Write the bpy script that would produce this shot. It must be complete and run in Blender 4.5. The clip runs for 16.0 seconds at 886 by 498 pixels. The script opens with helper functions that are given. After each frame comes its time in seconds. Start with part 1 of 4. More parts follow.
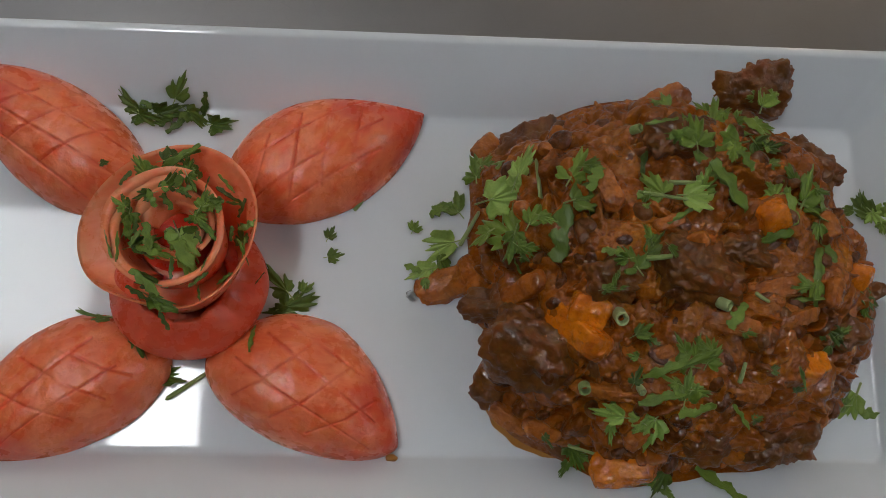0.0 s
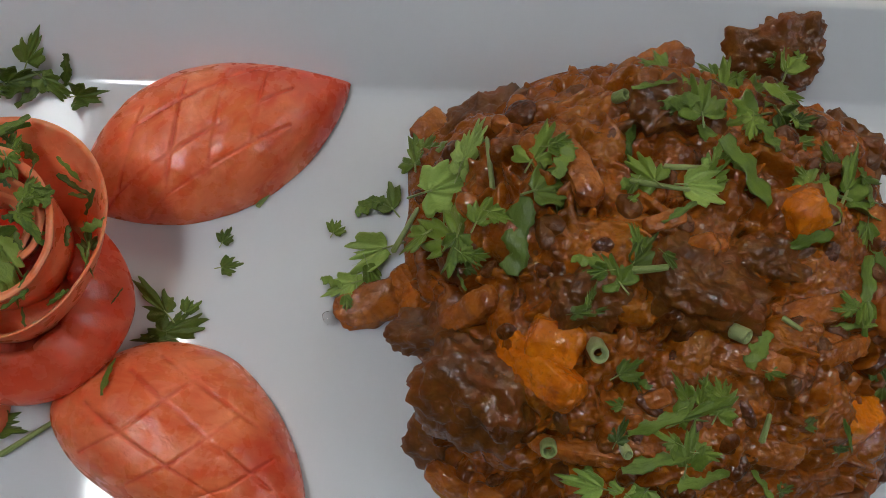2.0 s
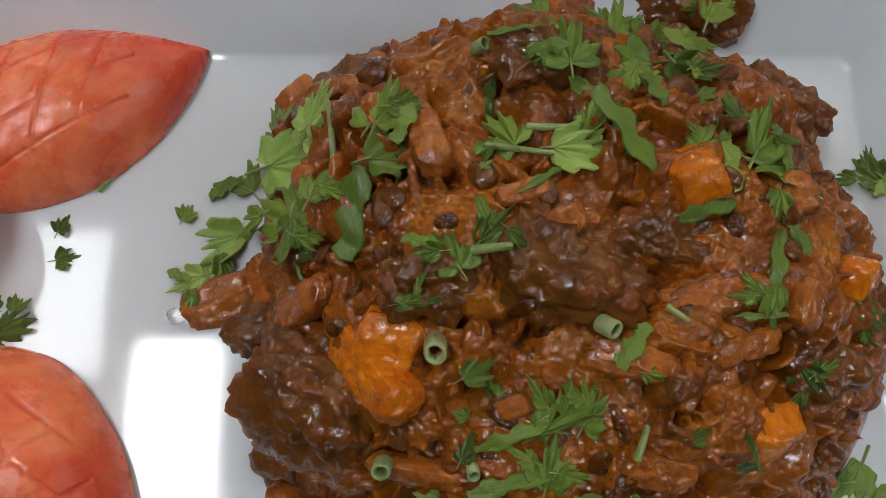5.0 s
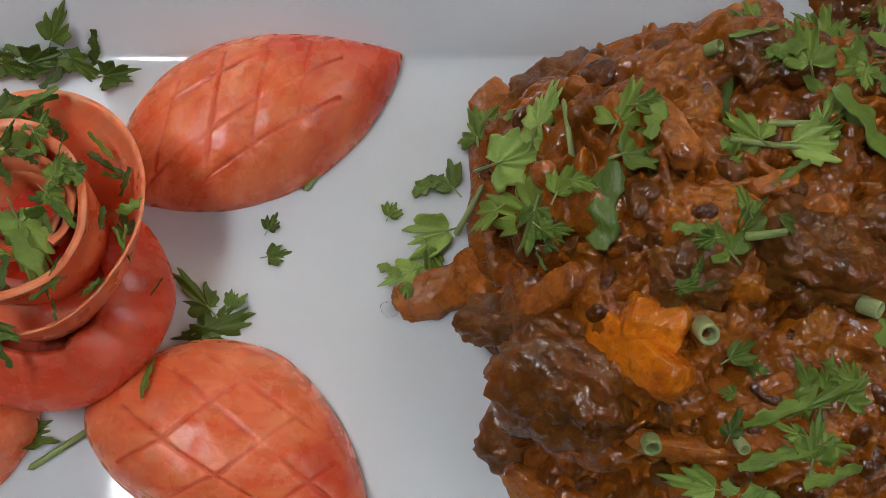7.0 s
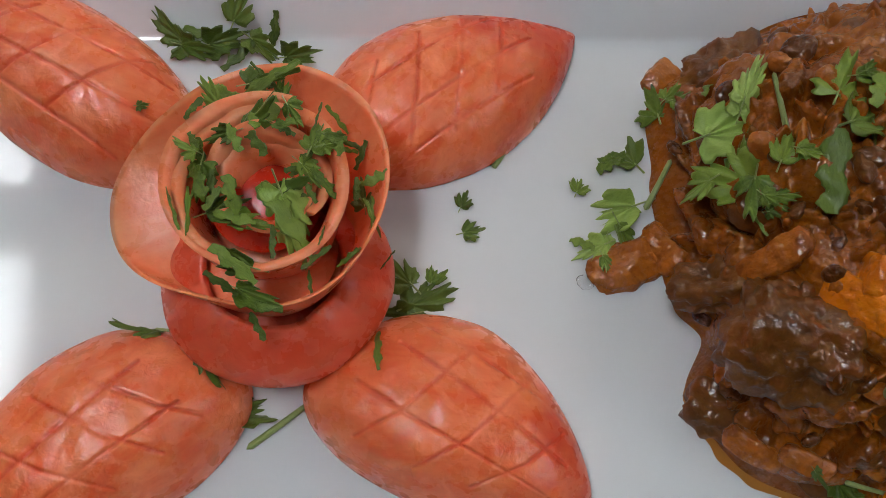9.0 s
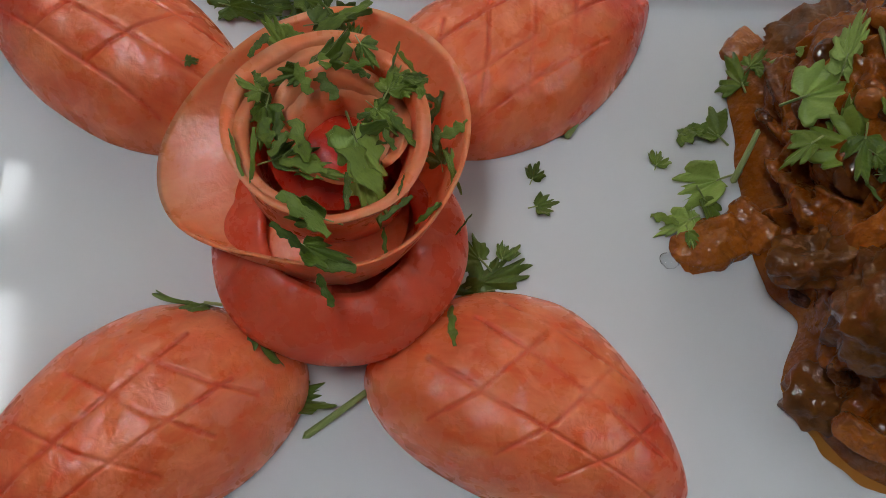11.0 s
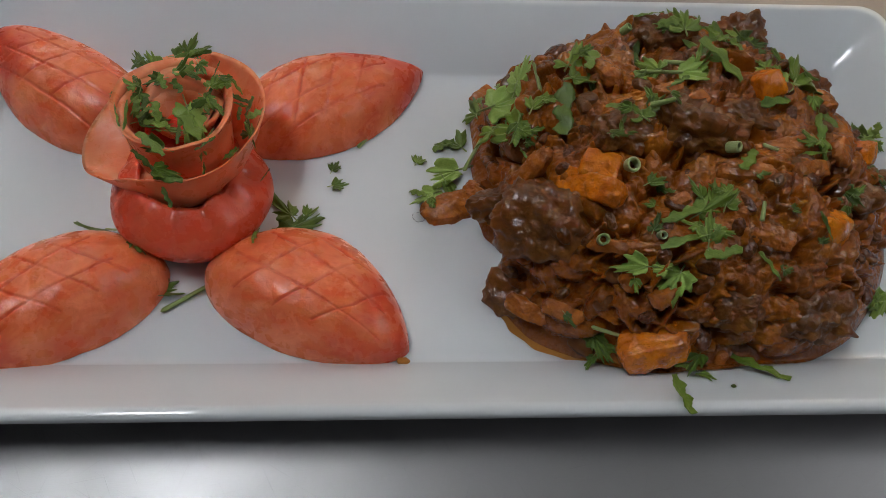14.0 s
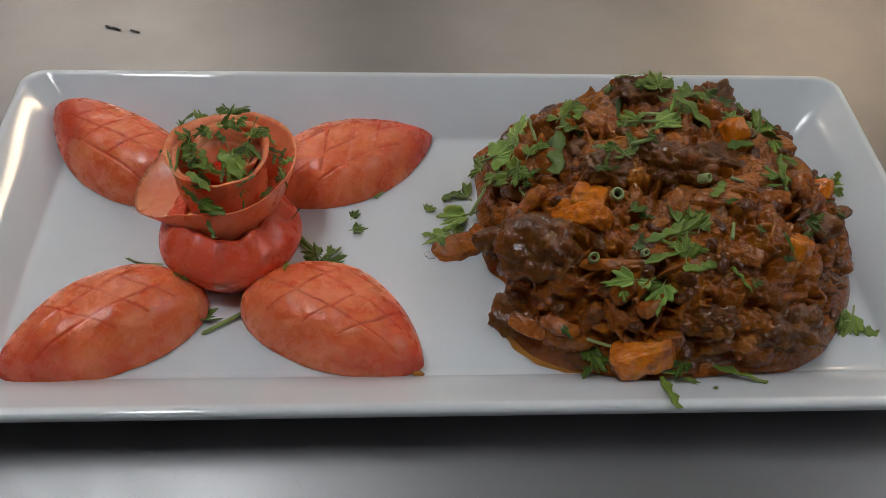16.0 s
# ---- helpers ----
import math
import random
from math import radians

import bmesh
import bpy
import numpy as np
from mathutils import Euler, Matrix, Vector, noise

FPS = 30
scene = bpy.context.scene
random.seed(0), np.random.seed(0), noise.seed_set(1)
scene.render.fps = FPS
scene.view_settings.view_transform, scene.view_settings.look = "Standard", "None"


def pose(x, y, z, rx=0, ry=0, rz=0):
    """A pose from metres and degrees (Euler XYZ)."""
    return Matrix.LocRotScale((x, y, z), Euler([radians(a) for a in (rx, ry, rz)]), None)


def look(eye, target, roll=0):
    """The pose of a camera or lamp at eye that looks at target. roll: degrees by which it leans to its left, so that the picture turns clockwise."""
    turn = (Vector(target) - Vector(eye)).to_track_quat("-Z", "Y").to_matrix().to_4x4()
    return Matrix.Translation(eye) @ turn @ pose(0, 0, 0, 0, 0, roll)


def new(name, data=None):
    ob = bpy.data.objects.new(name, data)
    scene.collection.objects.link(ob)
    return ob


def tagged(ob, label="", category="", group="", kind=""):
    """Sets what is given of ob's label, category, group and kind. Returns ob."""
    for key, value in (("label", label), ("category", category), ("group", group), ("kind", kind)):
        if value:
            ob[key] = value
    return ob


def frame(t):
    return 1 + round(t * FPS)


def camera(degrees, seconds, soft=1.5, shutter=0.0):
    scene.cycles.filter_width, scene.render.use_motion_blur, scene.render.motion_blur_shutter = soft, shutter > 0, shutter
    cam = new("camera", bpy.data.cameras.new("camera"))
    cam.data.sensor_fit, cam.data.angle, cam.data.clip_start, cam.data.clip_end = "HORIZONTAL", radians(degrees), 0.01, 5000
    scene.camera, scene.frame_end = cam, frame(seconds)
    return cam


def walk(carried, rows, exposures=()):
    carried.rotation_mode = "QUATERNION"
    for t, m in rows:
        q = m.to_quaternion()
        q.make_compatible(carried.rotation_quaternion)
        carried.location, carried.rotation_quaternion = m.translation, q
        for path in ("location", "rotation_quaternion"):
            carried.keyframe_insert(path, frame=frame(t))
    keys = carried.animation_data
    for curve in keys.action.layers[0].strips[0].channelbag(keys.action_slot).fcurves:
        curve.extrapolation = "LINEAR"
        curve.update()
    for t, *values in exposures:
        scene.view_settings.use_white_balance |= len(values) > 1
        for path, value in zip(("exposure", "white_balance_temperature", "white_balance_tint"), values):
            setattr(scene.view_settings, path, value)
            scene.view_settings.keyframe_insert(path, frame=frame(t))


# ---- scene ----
from mathutils import bvhtree

cam = camera(53.0, 16.0, soft=0.7)
PATH = [
    (0.0, (-0.01374, -0.06359, 0.31791), (0.07664, 0.32264, -1.28317), 14.21),
    (0.5, (-0.01054, -0.05553, 0.30565), (0.08205, 0.32524, -1.29661), 14.67),
    (1.0, (0.00057, -0.05301, 0.29006), (0.08836, 0.33409, -1.31095), 14.05),
    (1.5, (0.0051, -0.04893, 0.26594), (0.0977, 0.34378, -1.33344), 14.47),
    (2.0, (0.0107, -0.04574, 0.24818), (0.09498, 0.35139, -1.35057), 13.07),
    (2.5, (0.02407, -0.04332, 0.23141), (0.08981, 0.36243, -1.36604), 10.19),
    (3.0, (0.03343, -0.04637, 0.21722), (0.08129, 0.37145, -1.37775), 7.45),
    (3.5, (0.05282, -0.04275, 0.2122), (0.07751, 0.36967, -1.3847), 4.2),
    (3.7, (0.06042, -0.04203, 0.21178), (0.07155, 0.37316, -1.38456), 2.46),
    (5.8, (0.04909, -0.04383, 0.21738), (0.03408, 0.36481, -1.38061), -1.87),
    (6.0, (0.04216, -0.04658, 0.2144), (0.03948, 0.36526, -1.38284), -0.22),
    (6.5, (0.01643, -0.04674, 0.22027), (0.04157, 0.37377, -1.37452), 3.45),
    (7.0, (-0.00107, -0.0491, 0.22302), (0.0539, 0.38215, -1.36814), 7.02),
    (7.5, (-0.0173, -0.04989, 0.22533), (0.06514, 0.38763, -1.36293), 9.8),
    (8.0, (-0.03538, -0.0534, 0.22524), (0.08279, 0.39481, -1.35777), 13.34),
    (8.5, (-0.0504, -0.05632, 0.22045), (0.09094, 0.4002, -1.35828), 15.5),
    (9.0, (-0.06602, -0.05746, 0.22023), (0.11058, 0.39325, -1.35662), 19.53),
    (9.2, (-0.07154, -0.05842, 0.22076), (0.11539, 0.40386, -1.35155), 20.05),
    (11.3, (-0.08116, -0.07224, 0.19387), (0.10341, 0.49769, -1.34298), 16.4),
    (11.5, (-0.0777, -0.07879, 0.20188), (0.10777, 0.56273, -1.30638), 14.47),
    (12.0, (-0.05861, -0.10056, 0.2389), (0.1182, 0.65959, -1.21427), 11.48),
    (12.5, (-0.03681, -0.13229, 0.24361), (0.12691, 0.65263, -1.19788), 9.84),
    (13.0, (-0.03066, -0.15956, 0.25602), (0.11105, 0.69722, -1.14636), 7.95),
    (13.5, (-0.01876, -0.16846, 0.25813), (0.09746, 0.71469, -1.13016), 6.51),
    (14.0, (-0.01873, -0.18408, 0.26083), (0.08939, 0.71614, -1.11711), 5.78),
    (14.5, (-0.02298, -0.19945, 0.26389), (0.0772, 0.71762, -1.1035), 5.09),
    (15.0, (-0.01974, -0.21027, 0.2722), (0.07878, 0.76589, -1.05377), 4.5),
    (15.5, (-0.02017, -0.21897, 0.27572), (0.07801, 0.85748, -0.97024), 3.86),
    (16.0, (-0.02258, -0.23272, 0.26924), (0.07551, 0.85605, -0.96598), 3.67),
]
EXPOSURES = [(0.0, 0.0), (0.5, -0.05), (1.5, 0.2), (3.0, 0.4), (3.5, 0.55), (6.5, 0.55), (9.0, 0.5), (11.5, 0.1), (12.5, 0.18), (16.0, 0.25)]
walk(cam, [(t, look(eye, target, roll)) for t, eye, target, roll in PATH], EXPOSURES)

# ---- light: a dim kitchen under fluorescent panels ----
world = bpy.data.worlds.new("kitchen_air")
scene.world = world
world.use_nodes = True
world.node_tree.nodes["Background"].inputs[0].default_value = (0.55, 0.6, 0.66, 1)
world.node_tree.nodes["Background"].inputs[1].default_value = 0.035
PANEL_LEFT, PANEL_SMALL, PANEL_RIGHT, PANEL_BACK, PANEL_WARM = 23.0, 8.0, 2.6, 18.0, 20.0


# ---- materials ----
class Nodes:
    """A principled material with short calls for its texture nodes."""

    def __init__(self, name, rough=0.5, metal=0.0, **more):
        self.mat = bpy.data.materials.new(name)
        self.mat.use_nodes = True
        self.tree = self.mat.node_tree
        self.bsdf = self.tree.nodes["Principled BSDF"]
        self.bsdf.inputs["Roughness"].default_value = rough
        self.bsdf.inputs["Metallic"].default_value = metal
        for key, value in more.items():
            self.bsdf.inputs[key.replace("_", " ")].default_value = value
        self.coords = self.tree.nodes.new("ShaderNodeTexCoord")
        self.last_bump = None

    def link(self, a, b):
        self.tree.links.new(a, b)

    def place(self, stretch=(1, 1, 1), turn=0.0, shift=(0, 0, 0)):
        m = self.tree.nodes.new("ShaderNodeMapping")
        m.vector_type = "TEXTURE"
        m.inputs["Scale"].default_value = [1 / s for s in stretch]
        m.inputs["Rotation"].default_value = (0, 0, radians(turn))
        m.inputs["Location"].default_value = shift
        self.link(self.coords.outputs["Object"], m.inputs["Vector"])
        return m.outputs[0]

    def noise(self, scale, detail=4.0, rough=0.55, warp=0.0, at=None):
        n = self.tree.nodes.new("ShaderNodeTexNoise")
        for key, value in (("Scale", scale), ("Detail", detail), ("Roughness", rough), ("Distortion", warp)):
            n.inputs[key].default_value = value
        self.link(at or self.coords.outputs["Object"], n.inputs["Vector"])
        return n.outputs["Fac"]

    def cells(self, scale, feature="F1", at=None):
        n = self.tree.nodes.new("ShaderNodeTexVoronoi")
        n.feature = feature
        n.inputs["Scale"].default_value = scale
        self.link(at or self.coords.outputs["Object"], n.inputs["Vector"])
        return n.outputs["Distance"]

    def ramp(self, fac, stops):
        r = self.tree.nodes.new("ShaderNodeValToRGB")
        while len(r.color_ramp.elements) < len(stops):
            r.color_ramp.elements.new(0.5)
        for e, (p, c) in zip(r.color_ramp.elements, stops):
            e.position = p
            e.color = (*c, 1) if len(c) == 3 else c
        self.link(fac, r.inputs[0])
        return r.outputs[0]

    def mix(self, fac, a, b, mode="MIX"):
        m = self.tree.nodes.new("ShaderNodeMix")
        m.data_type, m.blend_type = "RGBA", mode
        for slot, value in ((0, fac), (6, a), (7, b)):
            if isinstance(value, (int, float)):
                m.inputs[slot].default_value = value
            elif isinstance(value, tuple):
                m.inputs[slot].default_value = (*value, 1)
            else:
                self.link(value, m.inputs[slot])
        return m.outputs[2]

    def span(self, fac, low, high, a=0.0, b=1.0):
        m = self.tree.nodes.new("ShaderNodeMapRange")
        for key, value in ((1, a), (2, b), (3, low), (4, high)):
            m.inputs[key].default_value = value
        self.link(fac, m.inputs[0])
        return m.outputs[0]

    def random(self):
        return self.tree.nodes.new("ShaderNodeObjectInfo").outputs["Random"]

    def attribute(self, name):
        a = self.tree.nodes.new("ShaderNodeAttribute")
        a.attribute_name = name
        return a.outputs["Fac"]

    def island(self):
        return self.tree.nodes.new("ShaderNodeNewGeometry").outputs["Random Per Island"]

    def color(self, value):
        if isinstance(value, tuple):
            self.bsdf.inputs["Base Color"].default_value = (*value, 1)
        else:
            self.link(value, self.bsdf.inputs["Base Color"])
        return self

    def rough(self, value):
        self.link(value, self.bsdf.inputs["Roughness"])
        return self

    def bump(self, height, strength=0.3, distance=0.0005):
        b = self.tree.nodes.new("ShaderNodeBump")
        b.inputs["Strength"].default_value = strength
        b.inputs["Distance"].default_value = distance
        self.link(height, b.inputs["Height"])
        if self.last_bump:
            self.link(self.last_bump, b.inputs["Normal"])
        self.last_bump = b.outputs[0]
        self.link(self.last_bump, self.bsdf.inputs["Normal"])
        return self


def steel_material():
    n = Nodes("worn_steel", 0.3, 1.0)
    cloud = n.noise(9, 5)
    n.color(n.ramp(cloud, [(0.3, (0.26, 0.255, 0.26)), (0.7, (0.33, 0.32, 0.33))]))
    rough = n.span(n.noise(26, 6, 0.65), 0.35, 0.45, 0.3, 0.7)
    for turn, shift in ((38, 0.1), (-31, 0.4), (72, 0.8), (12, 1.3), (-64, 2.1)):
        lines = n.span(n.noise(55, 1, 0.5, 0.0, n.place((1, 38, 1), turn, (shift, shift, 0))), 0.0, 0.13, 0.66, 0.80)
        total = n.tree.nodes.new("ShaderNodeMath")
        n.link(rough, total.inputs[0])
        n.link(lines, total.inputs[1])
        rough = total.outputs[0]
        n.bump(lines, 0.45, 0.0003)
    n.rough(rough)
    n.bump(n.noise(60, 3, 0.6, 0.0, n.place((1, 40, 1), 4)), 0.08, 0.0003)
    return n.mat


def porcelain_material():
    n = Nodes("white_glazed_porcelain", 0.12, 0.0, Specular_IOR_Level=0.55)
    n.color(n.ramp(n.noise(14, 4), [(0.3, (0.62, 0.65, 0.68)), (0.7, (0.67, 0.70, 0.73))]))
    n.rough(n.span(n.noise(60, 5), 0.04, 0.09, 0.3, 0.7))
    n.bump(n.noise(35, 2), 0.03, 0.001)
    return n.mat


def tomato_material(name, deep, pale, rough=0.3, fleck=0.5, tip=False, relief=0.22):
    n = Nodes(name, rough, 0.0, Subsurface_Weight=0.3, Subsurface_Scale=0.004, Specular_IOR_Level=0.5)
    n.bsdf.inputs["Subsurface Radius"].default_value = (1.0, 0.35, 0.2)
    veins = n.noise(120, 5, 0.6, 1.2)
    streak = n.noise(70, 3, 0.6, 0.4, n.place((1, 3.2, 1), 15))
    base = n.mix(n.span(streak, 0, 1, 0.35, 0.68), deep, pale)
    light = tuple(min(1.0, c * 1.1 + 0.06) for c in pale)
    c = n.mix(n.span(veins, 0, fleck, 0.52, 0.72), base, light)
    if tip:
        # the ripe skin end of a petal stays a deeper red
        ends = n.tree.nodes.new("ShaderNodeSeparateXYZ")
        n.link(n.coords.outputs["Object"], ends.inputs[0])
        bend = n.tree.nodes.new("ShaderNodeMath")
        n.link(ends.outputs[0], bend.inputs[0])
        n.link(n.span(n.noise(60, 3), -0.012, 0.012, 0.3, 0.7), bend.inputs[1])
        c = n.mix(n.span(bend.outputs[0], 0, 0.75, 0.050, 0.070), c, (0.56, 0.035, 0.022))
    if tip:
        # the knife's scores open onto redder, wetter flesh
        c = n.mix(n.span(n.attribute("score"), 0, 0.75), c, (0.62, 0.055, 0.018))
    n.color(c)
    n.rough(n.span(n.noise(200, 4), rough - 0.1, rough + 0.16, 0.3, 0.7))
    n.bump(n.noise(140, 3, 0.55, 0.4), relief, 0.0016)
    n.bump(n.noise(380, 4, 0.6, 0.6), relief, 0.0007)
    n.bump(n.noise(900, 2), 0.12, 0.0002)
    return n.mat


def sauce_material(name, dark, mid, light, rough=0.2, coat=0.0, pieces=False):
    """Stewed food; coat is how much brown sauce lies over it; pieces: chunks of a tone of their own show through."""
    n = Nodes(name, rough, 0.0, Specular_IOR_Level=0.15, Coat_Weight=0.75, Coat_Roughness=0.09, Subsurface_Weight=0.08, Subsurface_Scale=0.002)
    big = n.noise(60, 4, 0.55, 0.6)
    fine = n.noise(330, 4, 0.6, 0.4)
    c = n.ramp(big, [(0.3, dark), (0.5, mid), (0.75, light)])
    if pieces:
        tone = n.ramp(n.attribute("piece"), [(0.0, (0.045, 0.012, 0.0015)), (0.3, mid), (0.75, (0.34, 0.088, 0.005)), (1.0, (0.62, 0.230, 0.018))])
        c = n.mix(n.span(fine, 0.75, 0.25, 0.4, 0.7), c, tone)
    c = n.mix(n.span(fine, 0, 0.35, 0.55, 0.8), c, light)
    c = n.mix(n.span(n.noise(900, 2), 0, 0.35, 0.62, 0.72), c, tuple(x * 0.4 for x in dark))
    if coat:
        c = n.mix(n.span(n.noise(110, 4, 0.6, 0.5), 0, 0.9, 0.62 - 0.3 * coat, 0.78 - 0.3 * coat), c, (0.19, 0.048, 0.008))
    n.color(c)
    n.rough(n.span(n.noise(600, 4), rough - 0.08, rough + 0.22, 0.35, 0.7))
    n.bump(n.noise(240, 2, 0.5, 0.2), 0.6, 0.0012)
    n.bump(n.noise(620, 2, 0.5, 0.2), 0.6, 0.0007)
    n.link(n.last_bump, n.bsdf.inputs["Coat Normal"])
    n.bump(n.noise(1300, 3), 0.35, 0.0004)
    return n.mat


def leaf_material(name, deep, pale, rough=0.34):
    n = Nodes(name, rough, 0.0)
    n.bsdf.inputs["Specular IOR Level"].default_value = 0.35
    tone = n.mix(n.random(), deep, pale)
    c = n.mix(n.span(n.noise(5, 4), 0, 0.6, 0.4, 0.7), tone, pale)
    n.color(n.mix(n.span(n.noise(16, 5, 0.7), 0, 0.4, 0.5, 0.75), c, tuple(x * 0.6 for x in deep)))
    n.bump(n.noise(9, 3, 0.6), 0.5, 0.0006)
    return n.mat


def plain(name, color, rough=0.6, metal=0.0, bump=0.2, scale=40):
    n = Nodes(name, rough, metal)
    f = n.noise(scale, 5)
    n.color(n.ramp(f, [(0.3, tuple(c * 0.85 for c in color)), (0.7, color)]))
    n.bump(f, bump, 0.001)
    return n.mat


def glow(name, color, strength):
    n = Nodes(name, 0.5)
    n.color(color)
    n.bsdf.inputs["Emission Color"].default_value = (*color, 1)
    n.bsdf.inputs["Emission Strength"].default_value = strength
    return n.mat


STEEL = steel_material()
PORCELAIN = porcelain_material()
FLESH = tomato_material("tomato_outer_flesh", (0.74, 0.118, 0.036), (0.87, 0.245, 0.098), 0.26, 0.7, True, 0.30)
PEEL = tomato_material("tomato_peel_ribbon", (0.84, 0.195, 0.075), (0.90, 0.295, 0.140), 0.30, 0.25)
CUP = tomato_material("tomato_base_skin", (0.66, 0.070, 0.028), (0.74, 0.120, 0.055), 0.26, 0.3)
PEEL.node_tree.nodes["Principled BSDF"].inputs["Subsurface Weight"].default_value = 0.4
PULP = tomato_material("tomato_pulp", (0.55, 0.02, 0.008), (0.62, 0.05, 0.015), 0.22, 0.2)
SAUCE = sauce_material("masala_sauce", (0.065, 0.014, 0.0016), (0.225, 0.058, 0.004), (0.47, 0.165, 0.012), 0.24, 0.0, True)
MEAT_SKIN = sauce_material("stewed_meat", (0.060, 0.018, 0.003), (0.150, 0.048, 0.006), (0.30, 0.115, 0.016), 0.36, 0.45)
ONION = sauce_material("soft_onion", (0.26, 0.066, 0.009), (0.42, 0.125, 0.016), (0.54, 0.20, 0.030), 0.2, 0.6)
CARROT = sauce_material("orange_carrot", (0.48, 0.105, 0.005), (0.70, 0.190, 0.006), (0.78, 0.28, 0.012), 0.2, 0.3)
OIL = Nodes("red_oil", 0.08, 0.0).color((0.36, 0.15, 0.03)).mat
WATER = Nodes("clear_water", 0.02, 0.0, Transmission_Weight=1.0, IOR=1.33).color((1.0, 1.0, 1.0)).mat
LEAF = leaf_material("coriander_green", (0.060, 0.112, 0.009), (0.180, 0.262, 0.036))
LEAF_DARK = leaf_material("coriander_wilted", (0.036, 0.070, 0.007), (0.105, 0.160, 0.022))
LEAF_LIGHT = leaf_material("coriander_pale", (0.17, 0.29, 0.035), (0.31, 0.43, 0.10))
STALK = leaf_material("coriander_stalk", (0.20, 0.28, 0.075), (0.34, 0.40, 0.15), 0.35)
SPRING = leaf_material("spring_onion_green", (0.22, 0.31, 0.09), (0.42, 0.48, 0.22), 0.3)
WALL = plain("kitchen_wall_paint", (0.20, 0.20, 0.20), 0.7)
WALL_PALE = plain("white_wall_paint", (0.78, 0.77, 0.76), 0.6)
CEILING = plain("ceiling_board", (0.42, 0.42, 0.42), 0.8)
# near-black so that the unseen south and east walls return little light
WALL_LIGHT_STOP = plain("light_stop_wall", (0.07, 0.07, 0.07), 0.7)
FLOOR = plain("kitchen_floor_tile", (0.16, 0.15, 0.14), 0.5)
FRAME = plain("lamp_frame_white", (0.7, 0.7, 0.7), 0.5)
SOOT = plain("black_crumb", (0.01, 0.01, 0.01), 0.6)
COOL = glow("cool_diffuser", (0.93, 0.97, 1.0), PANEL_LEFT)
COOL_SMALL = glow("cool_diffuser_small", (0.93, 0.97, 1.0), PANEL_SMALL)
COOL_RIGHT = glow("cool_diffuser_side", (0.94, 0.97, 1.0), PANEL_RIGHT)
WHITE_TUBE = glow("warm_white_tube", (1.0, 0.9, 0.78), PANEL_BACK)
WARM = glow("warm_diffuser", (1.0, 0.78, 0.55), PANEL_WARM)


# ---- building helpers ----
def mesh_of(name, bm, material, smooth=True):
    me = bpy.data.meshes.new(name)
    bm.normal_update()
    for f in bm.faces:
        f.smooth = smooth
    bm.to_mesh(me)
    bm.free()
    me.materials.append(material)
    return me


def part(name, bm, material, parent=None, label="", smooth=True, m=None):
    ob = new(name, mesh_of(name, bm, material, smooth))
    if parent:
        ob.parent = parent
    if m is not None:
        ob.matrix_basis = m
    if label:
        tagged(ob, label)
    return ob


def box(size, centre=(0, 0, 0), bevel=0.0, segments=2):
    bm = bmesh.new()
    bmesh.ops.create_cube(bm, size=1.0, matrix=Matrix.Translation(centre) @ Matrix.Diagonal((*size, 1)))
    if bevel:
        bmesh.ops.bevel(bm, geom=bm.edges[:], offset=bevel, segments=segments, affect="EDGES", profile=0.5)
    return bm


def grid(nu, nv, place, close_u=False, close_v=False):
    """A quad sheet whose points are place(u, v), with u and v from 0 to 1."""
    bm = bmesh.new()
    rows = [[bm.verts.new(place(i / (nu if close_u else nu - 1), j / (nv if close_v else nv - 1))) for j in range(nv)] for i in range(nu)]
    for i in range(nu if close_u else nu - 1):
        for j in range(nv if close_v else nv - 1):
            a, b = (i + 1) % nu, (j + 1) % nv
            bm.faces.new((rows[i][j], rows[a][j], rows[a][b], rows[i][b]))
    return bm


def thing(name, at, label, category, group="", kind=""):
    ob = new(name)
    ob.matrix_basis = at
    ob.empty_display_size = 0.01
    return tagged(ob, label, category, group, kind)


# ---- the room: unseen, built to bounce and mirror the lamps' light ----
HALF, TOP, BASE = 3.0, 1.75, -0.9
part("floor", box((2 * HALF, 2 * HALF, 0.1), (0, 0, BASE - 0.05)), FLOOR, smooth=False)
tagged(bpy.data.objects["floor"], "dark grey tiled kitchen floor", "floor", kind="structure")
part("ceiling", box((2 * HALF, 2 * HALF, 0.1), (0, 0, TOP + 0.05)), CEILING, smooth=False)
tagged(bpy.data.objects["ceiling"], "pale ceiling boards over the kitchen", "ceiling", kind="structure")
# unseen walls: dark south and east cut the bounce, pale north brightens the steel
for side, size, centre in (
    ("wall_north", (2 * HALF, 0.1, TOP - BASE), (0, 2.25 + 0.05, (TOP + BASE) / 2)),
    ("wall_south", (2 * HALF, 0.1, TOP - BASE), (0, -HALF - 0.05, (TOP + BASE) / 2)),
    ("wall_east", (0.1, 2 * HALF, TOP - BASE), (HALF + 0.05, 0, (TOP + BASE) / 2)),
    ("wall_west", (0.1, 2 * HALF, TOP - BASE), (-HALF - 0.05, 0, (TOP + BASE) / 2)),
):
    tagged(part(side, box(size, centre), {"wall_south": WALL_LIGHT_STOP, "wall_east": WALL_LIGHT_STOP, "wall_north": WALL_PALE}.get(side, WALL), smooth=False), "plain unseen kitchen wall, toned to shape the light", "wall", kind="structure")


